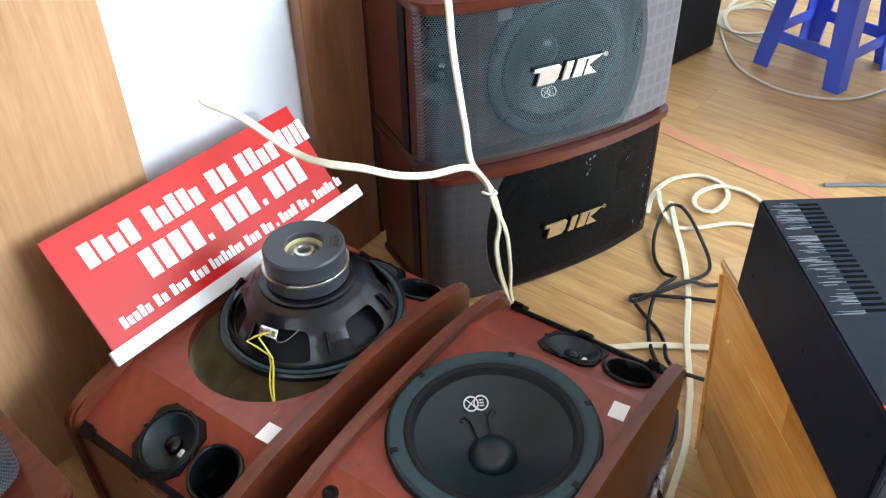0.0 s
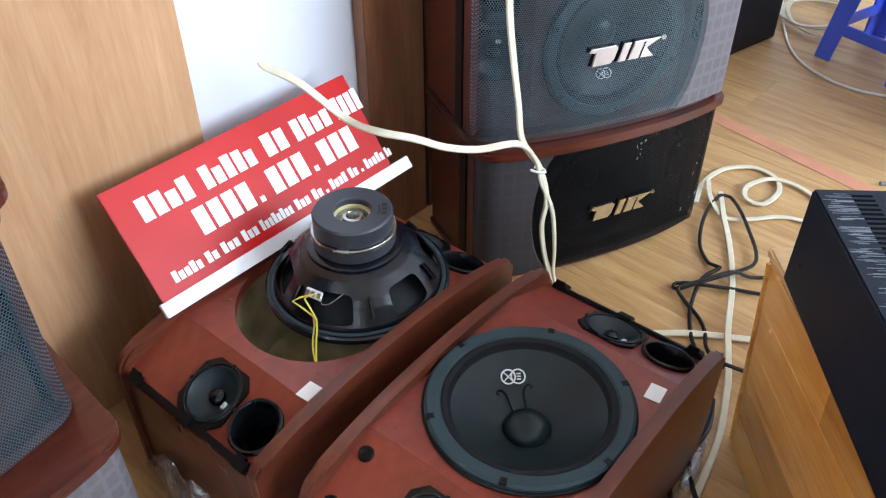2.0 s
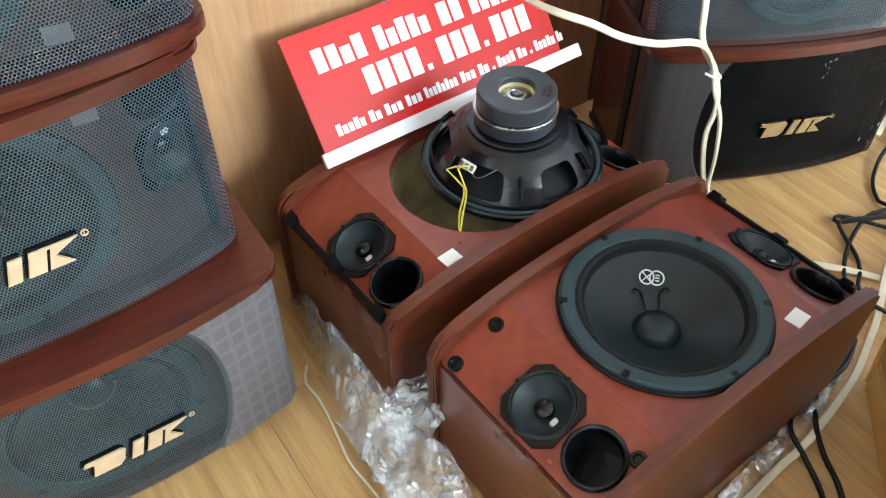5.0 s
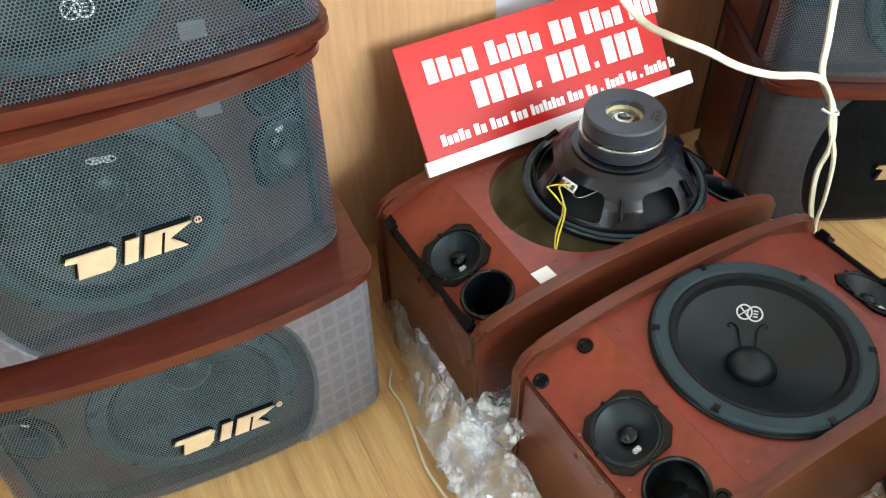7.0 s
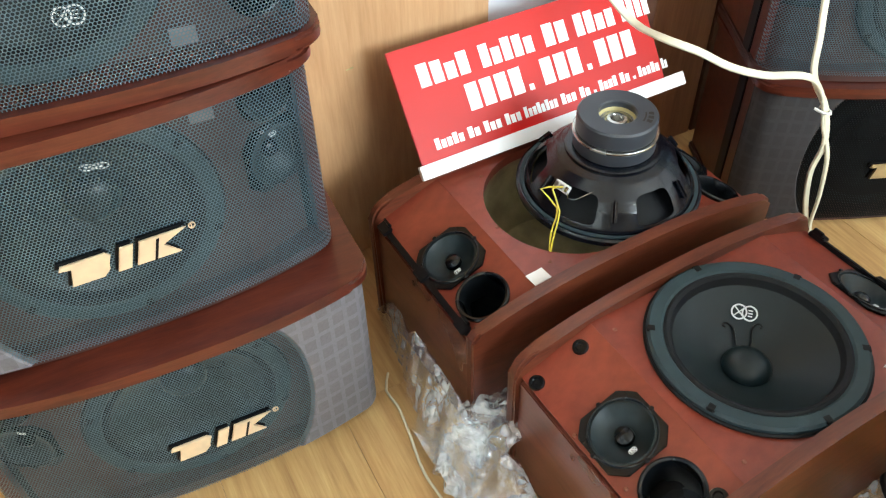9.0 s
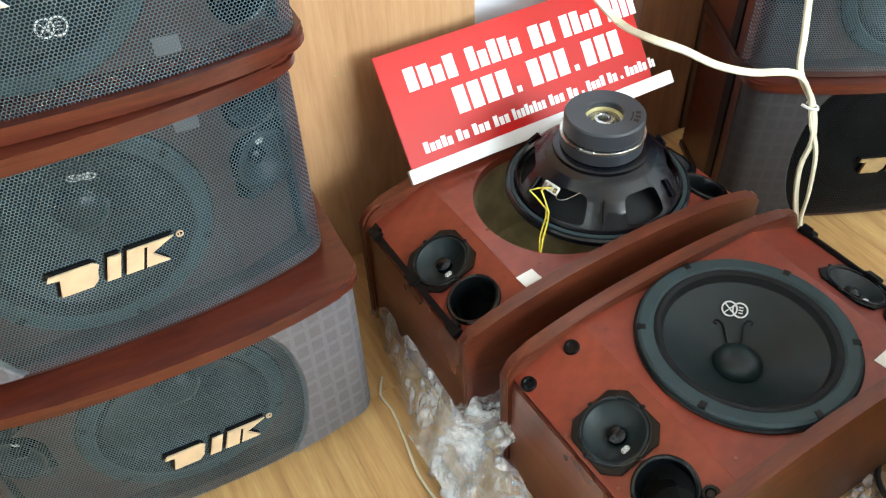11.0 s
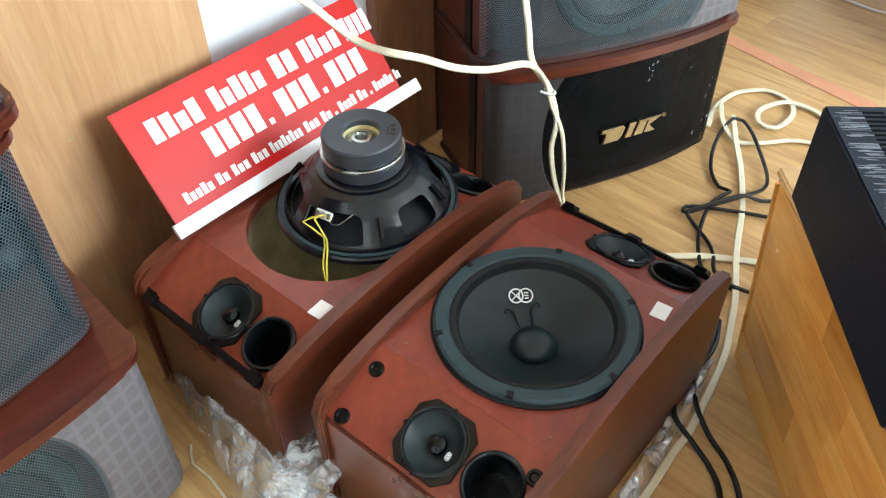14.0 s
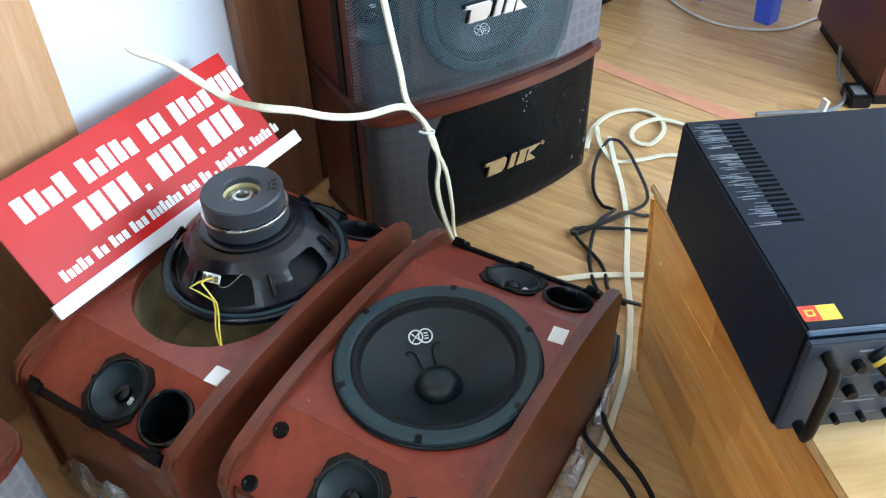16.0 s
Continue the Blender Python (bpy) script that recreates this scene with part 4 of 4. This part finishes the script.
def amplifier():
    """A rack amplifier: x along its back, -y towards its face."""
    root = thing("amplifier", AMP, "black rack amplifier with slotted lid, standing on the crate", "amplifier")
    w, d, z0, z1 = 0.43, 0.330, 0.006, 0.137
    part("case", box(0, w, -d, 0, z0, z1, 0.0025), AMP_TOP, root)
    for i in range(22):
        y = -0.012 - i * 0.0082
        s = box(0.037, 0.060, y - 0.0036, y, z1 - 0.001, z1 + 0.0004, 0)
        part("vent_slot", s, SLOT, root)
    rng = random.Random(7)
    for i in range(84):
        y = -0.010 - 0.185 * rng.random()
        x = 0.003 + 0.020 * rng.random()
        part("scratch", box(x, min(0.0368, x + 0.010 + 0.024 * rng.random()), y, y + 0.0004 + 0.0005 * rng.random(), z1 + 0.0001, z1 + 0.0004, 0), SCUFF, root)
    part("rim_strip", box(-0.001, w + 0.001, -d - 0.004, -d + 0.0015, z1 - 0.003, z1 + 0.0012, 0.0012), AMP_EDGE, root, "bright front edge of the lid")
    face = part("faceplate", box(-0.002, w + 0.002, -d - 0.012, -d - 0.0042, z0 + 0.010, z1 - 0.004, 0.0015), AMP_FACE, root, "grey-blue faceplate")
    for z in (0.032, 0.056, 0.086):
        part("face_groove", box(0.036, w - 0.036, -d - 0.0123, -d - 0.0118, z, z + 0.0012, 0), AMP_EDGE, face)
    for x in (0.016, w - 0.016):
        part("rack_handle", sweep([(x, -d - 0.010, z0 + 0.018), (x, -d - 0.022, z0 + 0.018), (x, -d - 0.029, z0 + 0.026), (x + 0.001, -d - 0.029, z1 - 0.028), (x, -d - 0.022, z1 - 0.019), (x, -d - 0.010, z1 - 0.018)], round_section(0.0058, 12), (1, 0, 0)), BLACK, root, "black rack handle")
    for i, (x, z, r) in enumerate(((0.075, 0.105, 0.007), (0.105, 0.105, 0.007), (0.135, 0.104, 0.009), (0.078, 0.070, 0.0085), (0.108, 0.070, 0.0085), (0.138, 0.072, 0.0085), (0.17, 0.105, 0.009), (0.17, 0.070, 0.009), (0.2, 0.1, 0.008), (0.2, 0.065, 0.008), (0.075, 0.032, 0.005), (0.1, 0.032, 0.005), (0.125, 0.032, 0.005))):
        r *= 0.72
        part("knob", lathe([(r, 0), (r * 0.95, 0.008), (r * 0.85, 0.0095), (0, 0.0095)], 20), BLACK, root, "", pose(x - 0.028, -d - 0.012, z, 90, 0, 0))
    for x, z, bar in ((0.045, 0.119, 0.012), (0.075, 0.119, 0.010), (0.105, 0.119, 0.014), (0.047, 0.088, 0.010), (0.078, 0.087, 0.012), (0.108, 0.086, 0.010), (0.05, 0.05, 0.03), (0.10, 0.05, 0.025), (0.15, 0.118, 0.02), (0.15, 0.05, 0.03)):
        part("printed_bar", box(x, x + bar, -d - 0.0124, -d - 0.012, z, z + 0.0018, 0), SCUFF, root)
    plug = part("jack_plug", sweep([(0.064, -d - 0.010, 0.113), (0.070, -d - 0.020, 0.108), (0.090, -d - 0.045, 0.090), (0.110, -d - 0.068, 0.066)], round_section(0.0095, 16), (1, 0, 0)), BLACK, root, "black jack plug in the front socket")
    part("plug_lead", sweep([(0.108, -d - 0.066, 0.068), (0.128, -d - 0.090, 0.040), (0.150, -d - 0.110, 0.012), (0.190, -d - 0.130, 0.008), (0.26, -d - 0.150, 0.008)], round_section(0.0050, 12), (1, 0, 0)), BLACK, plug)
    for a, b in (((0.066, -d - 0.014, 0.1115), (0.068, -d - 0.017, 0.1098)), ((0.085, -d - 0.039, 0.0945), (0.087, -d - 0.0415, 0.0927))):
        part("plug_band", sweep([a, b], round_section(0.0101, 16), (1, 0, 0)), YELLOW, plug, "yellow band")
    for x in (0.06, 0.38):
        for y in (-0.03, -d + 0.03):
            part("foot", lathe([(0, -0.0), (0.010, 0.0), (0.011, 0.006), (0, 0.006)], 16, centre=(x, y)), BLACK, root)
    lab = part("price_label", box(0.002, 0.036, -0.319, -0.301, z1 + 0.0002, z1 + 0.0006, 0), LABEL_YELLOW, root, "red and yellow sticker on the lid")
    part("label_block", box(0.002, 0.018, -0.319, -0.301, z1 + 0.0006, z1 + 0.0009, 0), LABEL_RED, lab)
    part("label_mark", box(0.006, 0.0145, -0.314, -0.306, z1 + 0.0009, z1 + 0.0011, 0), LABEL_YELLOW, lab)
    part("label_mark", box(0.008, 0.0125, -0.312, -0.308, z1 + 0.0011, z1 + 0.0013, 0), LABEL_RED, lab)
    for y, z in ((-0.03, 0.05), (-0.30, 0.1), (-0.17, 0.07)):
        part("case_screw", lathe([(0.003, 0), (0.0024, 0.0008), (0, 0.001)], 12), BLACK, root, "", pose(0, y, z, 0, -90, 0))
    return root


amplifier()


# ---------------------------------------------------------------- cables
def cable(name, label, pts, section, material, up=(0, 0, 1), twist=0.0):
    ob = part(name, sweep(pts, section, up, twist), material)
    return tagged(ob, label, "cable")


FLEX = flat_section(0.0118, 0.0050)
FLEX_SMALL = flat_section(0.011, 0.0045)
cable("speaker_flex", "cream twin flex hanging in front of the speaker stack",
      [(-0.13, 1.07, 0.78), (-0.117, 1.073, 0.629), (-0.113, 1.076, 0.564), (-0.106, 1.084, 0.492), (-0.098, 1.092, 0.423), (-0.091, 1.100, 0.360), (-0.067, 1.125, 0.301), (-0.051, 1.128, 0.241), (-0.055, 1.126, 0.183), (-0.044, 1.136, 0.102), (-0.020, 1.150, 0.030), (0.007, 1.150, 0.012), (0.075, 1.128, 0.008), (0.137, 1.123, 0.008), (0.220, 1.156, 0.008), (0.292, 1.175, 0.008), (0.36, 1.19, 0.008)],
      FLEX, CREAM, (0.73, -0.684, 0.3), 0.8)
cable("speaker_flex", "cream twin flex strung from the wall over the sign",
      [(-0.425, 0.915, 0.515), (-0.418, 0.915, 0.508), (-0.371, 0.925, 0.487), (-0.312, 0.945, 0.432), (-0.240, 0.905, 0.450), (-0.194, 0.924, 0.439), (-0.160, 0.960, 0.412), (-0.124, 0.999, 0.395), (-0.082, 1.052, 0.384), (-0.072, 1.118, 0.318), (-0.060, 1.125, 0.270), (-0.042, 1.137, 0.213), (-0.033, 1.142, 0.134), (-0.030, 1.148, 0.060), (0.000, 1.135, 0.016), (0.050, 1.118, 0.008), (0.117, 1.108, 0.006), (0.200, 1.085, 0.006)],
      FLEX, CREAM, (0.5, -0.6, 0.6), 1.2)
cable("cable_tie", "small clear cable tie round two flexes", [(-0.078, 1.112, 0.302), (-0.066, 1.112, 0.300), (-0.056, 1.122, 0.297), (-0.064, 1.132, 0.296), (-0.076, 1.126, 0.299)], round_section(0.0022, 6), WHITE_CABLE)
cable("floor_flex", "cream twin flex looped on the floor beside the speaker stack",
      [(0.160, 1.560, 0.006), (0.163, 1.640, 0.006), (0.190, 1.705, 0.006), (0.225, 1.735, 0.006), (0.262, 1.746, 0.006), (0.306, 1.721, 0.007), (0.319, 1.666, 0.007), (0.293, 1.607, 0.007), (0.258, 1.612, 0.008), (0.253, 1.657, 0.010), (0.295, 1.702, 0.013), (0.343, 1.709, 0.008), (0.386, 1.683, 0.006), (0.43, 1.62, 0.006)],
      FLEX, CREAM)
cable("floor_flex", "cream flex on the floor running to the crate",
      [(0.172, 1.643, 0.013), (0.187, 1.580, 0.013), (0.223, 1.527, 0.008), (0.273, 1.543, 0.006), (0.328, 1.575, 0.006), (0.373, 1.581, 0.006), (0.44, 1.57, 0.006)], FLEX_SMALL, CREAM)
cable("floor_flex", "cream flex on the floor beside a black lead",
      [(0.203, 1.610, 0.012), (0.223, 1.524, 0.013), (0.250, 1.433, 0.006), (0.271, 1.313, 0.010), (0.281, 1.189, 0.014), (0.298, 1.085, 0.008), (0.302, 1.035, 0.006), (0.305, 0.960, 0.006), (0.300, 0.896, 0.008), (0.285, 0.794, 0.009), (0.269, 0.736, 0.009), (0.252, 0.666, 0.009), (0.228, 0.580, 0.009), (0.20, 0.49, 0.009)], FLEX, CREAM)
cable("power_lead", "thin black lead in loose loops on the floor",
      [(0.205, 1.592, 0.016), (0.192, 1.560, 0.010), (0.186, 1.488, 0.010), (0.195, 1.414, 0.006), (0.220, 1.366, 0.006), (0.242, 1.354, 0.012), (0.215, 1.308, 0.010), (0.210, 1.235, 0.006), (0.219, 1.170, 0.008), (0.235, 1.128, 0.006), (0.252, 1.110, 0.006), (0.290, 1.100, 0.006)],
      round_section(0.0038), BLACK_CABLE)
cable("power_lead", "thin black lead doubled back on itself beside the crate",
      [(0.205, 1.592, 0.016), (0.225, 1.600, 0.012), (0.250, 1.562, 0.012), (0.276, 1.493, 0.016), (0.300, 1.431, 0.010), (0.299, 1.388, 0.010), (0.263, 1.334, 0.020), (0.210, 1.289, 0.014), (0.177, 1.264, 0.008), (0.170, 1.273, 0.010), (0.187, 1.283, 0.012), (0.254, 1.297, 0.012), (0.330, 1.312, 0.008)],
      round_section(0.0038), BLACK_CABLE)
cable("power_lead", "third thin black lead crossing the tangle on the floor",
      [(0.340, 1.372, 0.006), (0.299, 1.350, 0.010), (0.264, 1.329, 0.028), (0.211, 1.284, 0.022), (0.180, 1.262, 0.014), (0.192, 1.244, 0.008), (0.231, 1.201, 0.006), (0.247, 1.163, 0.008), (0.254, 1.125, 0.014), (0.278, 1.102, 0.014), (0.34, 1.10, 0.008)],
      round_section(0.0038), BLACK_CABLE)
cable("power_lead", "thin black lead beside the crate",
      [(0.278, 1.02, 0.014), (0.280, 0.955, 0.014), (0.266, 0.890, 0.015), (0.252, 0.845, 0.014), (0.258, 0.797, 0.016), (0.290, 0.769, 0.010), (0.326, 0.734, 0.006), (0.345, 0.695, 0.006), (0.35, 0.62, 0.006)], round_section(0.0042), BLACK_CABLE)
cable("power_lead", "second thin black lead beside the crate",
      [(0.284, 1.02, 0.006), (0.286, 0.950, 0.018), (0.270, 0.882, 0.020), (0.283, 0.832, 0.014), (0.312, 0.790, 0.006), (0.340, 0.760, 0.006), (0.366, 0.715, 0.006), (0.38, 0.65, 0.006)], round_section(0.0042), BLACK_CABLE)
cable("floor_wire", "thin cream wire on the floor beside the plastic film",
      [(-0.375, 0.480, 0.004), (-0.353, 0.455, 0.004), (-0.322, 0.448, 0.004), (-0.279, 0.428, 0.004), (-0.218, 0.396, 0.004), (-0.168, 0.382, 0.004), (-0.08, 0.36, 0.004)], round_section(0.0020), CREAM)
cable("white_lead", "thin white lead curving round the stool",
      [(0.15, 3.1, 0.005), (0.208, 2.832, 0.005), (0.242, 2.562, 0.005), (0.290, 2.373, 0.005), (0.370, 2.270, 0.005), (0.471, 2.222, 0.005), (0.590, 2.236, 0.005), (0.681, 2.320, 0.005), (0.80, 2.45, 0.005), (1.0, 2.6, 0.005)], round_section(0.0034), WHITE_CABLE)
coil = []
for i in range(30):
    a = radians(40 * i)
    k = 1 + 0.14 * math.sin(i * 1.9)
    coil.append((0.325 + 0.092 * k * math.cos(a), 2.660 + 0.125 * k * math.sin(a) + 0.02 * math.sin(i * 0.7), 0.006 + 0.0012 * i))
cable("coiled_flex", "cream flex lying in a loose coil behind the stool", coil, FLEX, CREAM)
cable("grey_lead", "grey lead lying on the floor", [(0.52, 1.79, 0.005), (0.596, 1.816, 0.005), (0.690, 1.850, 0.005), (0.722, 1.915, 0.02), (0.707, 1.986, 0.03), (0.735, 2.190, 0.04), (0.752, 2.215, 0.03), (0.775, 2.150, 0.012), (0.81, 2.06, 0.005)], round_section(0.005), GREY_CABLE)


# ---------------------------------------------------------------- packing film
def film_sheet(name, label, left, right, rise, seed, nu=150, nv=60):
    """A crumpled sheet of film between two border lines on the floor."""
    bm = bmesh.new()
    a, b = [smooth_line([(x, y, 0) for x, y in side], 0.001) for side in (left, right)]
    grid = []
    for i in range(nu + 1):
        s = i / nu
        p, q = a[int(s * (len(a) - 1))], b[int(s * (len(b) - 1))]
        row = []
        for j in range(nv + 1):
            w = j / nv
            c = p.lerp(q, w) + (q - p) * (1 - w) * (0.34 * noise.noise(Vector((s * 8.0, seed, 0.5))) + 0.2 * noise.noise(Vector((s * 27.0, seed, 1.5))))
            v = Vector((c.x * 14 + seed, c.y * 14, seed))
            ruck = abs(noise.noise(v)) + 0.5 * abs(noise.noise(v * 2.3)) + 0.34 * abs(noise.noise(v * 5.1))
            edge = min(1, 6 * w * (1 - w) + 0.15) * min(1, 7 * s * (1 - s) + 0.2)
            z = 0.003 + rise(s, w) + 0.036 * ruck * edge
            jig = noise.noise_vector(v * 1.4) * 0.010 * edge
            row.append(bm.verts.new((c.x + jig.x, c.y + jig.y, max(0.003, z))))
        grid.append(row)
    for i in range(nu):
        for j in range(nv):
            bm.faces.new((grid[i][j], grid[i + 1][j], grid[i + 1][j + 1], grid[i][j + 1]))
    return tagged(part(name, bm, FILM), label, "plastic film")


def mound(s, w):
    up = 0.108 * math.exp(-((s - 0.47) / 0.20) ** 4) + 0.07 * math.exp(-((s - 0.16) / 0.13) ** 2) + 0.085 * math.exp(-((s - 0.88) / 0.20) ** 2)
    return up * (3 * w * w - 2 * w ** 3) ** 0.6


film_sheet("packing_film", "crumpled clear plastic film spilling from under the speakers",
           [(-0.486, 0.560), (-0.395, 0.510), (-0.300, 0.456), (-0.225, 0.412), (-0.150, 0.372), (-0.05, 0.32)],
           [(-0.478, 0.566), (-0.375, 0.528), (-0.262, 0.482), (-0.203, 0.462), (-0.130, 0.466), (-0.02, 0.42)], mound, 3.1)
film_sheet("packing_film", "crumpled clear plastic film stuffed between the two open speakers",
           [(-0.262, 0.425), (-0.232, 0.452), (-0.213, 0.478), (-0.19, 0.54), (-0.165, 0.62)],
           [(-0.135, 0.385), (-0.124, 0.430), (-0.116, 0.475), (-0.10, 0.54), (-0.08, 0.62)],
           lambda s, w: 0.010 + 0.078 * min(1, max(0, s - 0.05) * 3.2) ** 0.8 * (1 - 0.5 * max(0, s - 0.5)), 5.6, 110, 60)
film_sheet("packing_film", "thin clear plastic film showing under the speaker's long side",
           [(0.276, 0.930), (0.262, 0.850), (0.236, 0.740), (0.205, 0.610), (0.18, 0.50)],
           [(0.290, 0.940), (0.285, 0.850), (0.262, 0.740), (0.235, 0.610), (0.21, 0.49)], lambda s, w: 0.0, 8.7, 70, 14)


# ---------------------------------------------------------------- things farther off
def stool():
    """A low moulded stool with splayed legs and a rail on each side."""
    root = thing("plastic_stool", pose(0.5215, 2.4415, 0, 0, 0, -33), "blue moulded plastic stool with splayed legs", "stool")
    f, t, h = 0.1235, 0.085, 0.44
    part("seat", box(-0.115, 0.115, -0.115, 0.115, h - 0.012, h, 0.010), BLUE, root)
    part("seat_skirt", box(-0.108, 0.108, -0.108, 0.108, h - 0.06, h - 0.012, 0.004), BLUE, root)
    for sx in (-1, 1):
        for sy in (-1, 1):
            bm = bmesh.new()
            rings = []
            for z, c, k in ((0.0, f, 0.038), (0.006, f, 0.038), (h - 0.06, t, 0.052)):
                pts = [(c + 0.008, c + 0.008), (c - k, c + 0.008), (c - k, c + 0.002), (c - 0.004, c - 0.004), (c + 0.002, c - k), (c + 0.008, c - k)]
                rings.append([bm.verts.new((sx * x, sy * y, z)) for x, y in pts])
            for a, b in zip(rings, rings[1:]):
                for i in range(6):
                    bm.faces.new((a[i], a[(i + 1) % 6], b[(i + 1) % 6], b[i]))
            bm.faces.new(rings[0])
            bm.faces.new(rings[-1])
            part("leg", bm, BLUE, root)
    z = 0.090
    c = f - (f - t) * z / (h - 0.06)
    for k in (-1, 1):
        part("rail", box(-c + 0.008, c - 0.008, k * c - 0.004, k * c + 0.004, z - 0.016, z + 0.016, 0.002), BLUE, root)
        part("rail", box(k * c - 0.004, k * c + 0.004, -c + 0.008, c - 0.008, z - 0.016, z + 0.016, 0.002), BLUE, root)
    return root


stool()

bb = thing("black_speaker_box", pose(0.224, 2.478, 0, 0, 0, 60), "plain black speaker box standing on the floor", "loudspeaker")
part("case", box(-0.42, 0, 0, 0.32, 0.002, 0.62, 0.004), BLACK, bb)
part("front_cloth", box(-0.40, -0.02, -0.004, -0.0005, 0.02, 0.60, 0.0015), SURROUND, bb)

cb = thing("wooden_cabinet", pose(0.772, 1.885, 0, 0, 0, 14), "dark red-brown wooden cabinet standing on the floor", "cabinet")
part("body", box(0, 0.40, 0, 0.40, 0.03, 0.62, 0.004), CHERRY, cb)
part("plinth", box(0.012, 0.388, 0.012, 0.388, 0, 0.03, 0.001), BLACK, cb)
part("top", box(-0.008, 0.408, -0.008, 0.408, 0.62, 0.64, 0.004), CHERRY, cb)

ad = thing("power_adapter", pose(0.722, 1.905, 0.001, 0, 0, 12), "small black power adapter on the floor", "adapter")
part("case", box(-0.005, 0.044, -0.04, 0.03, 0, 0.032, 0.004), BLACK, ad)
part("label", box(0.005, 0.032, -0.028, 0.012, 0.032, 0.0325, 0), GREY_CABLE, ad)

tg = part("paper_slip", box(-0.004, 0.004, -0.010, 0.010, 0, 0.030, 0.0005), PAPER, None, "", None)
tg.matrix_world = pose(0.665, 1.84, 0.002, 0, 8, 30)
tagged(tg, "small white paper slip standing by the grey lead", "paper slip")

tp = part("floor_tape", prism([(0.110, 1.985), (0.118, 1.938), (0.62, 1.668), (0.634, 1.710)], 0.0006, 0.0014), TAPE)
tagged(tp, "faded red adhesive tape stuck along the floor", "tape")

wm = part("wall_scratch", box(0, 0.0006, -0.006, 0.006, -0.001, 0.001, 0), COPPER, wall, "small pale scratch in the panel")
wm.matrix_local = pose(WALL + 0.0002, 0.415, 0.372, 8, 0, 0)

# ---------------------------------------------------------------- floor boards, laid square to the panelled wall
BOARD, LONG = 0.193, 1.21
shared = {}


def board_mesh(length):
    key = round(length, 3)
    if key not in shared:
        bm = box(0, length, 0, BOARD - 0.0004, -0.009, 0.0, 0.0004, None, 1)
        me = bpy.data.meshes.new("floor_board")
        bm.to_mesh(me)
        bm.free()
        me.materials.append(FLOOR)
        shared[key] = me
    return shared[key]


y = Y0
shifts = (0.0, 0.40, 0.80)
i = 0
while y < Y1 - 0.01:
    x = BACK - shifts[i % 3]
    while x < X1:
        lo, hi = max(x, BACK), min(x + LONG, X1)
        if hi - lo > 0.05 and not (y + BOARD < VEND - 0.13 and hi < WALL - 0.1):
            b = new("floor_board", board_mesh(hi - lo - 0.0004))
            b.parent = floor
            b.location = (lo, y, 0)
        x += LONG
    y += BOARD
    i += 1
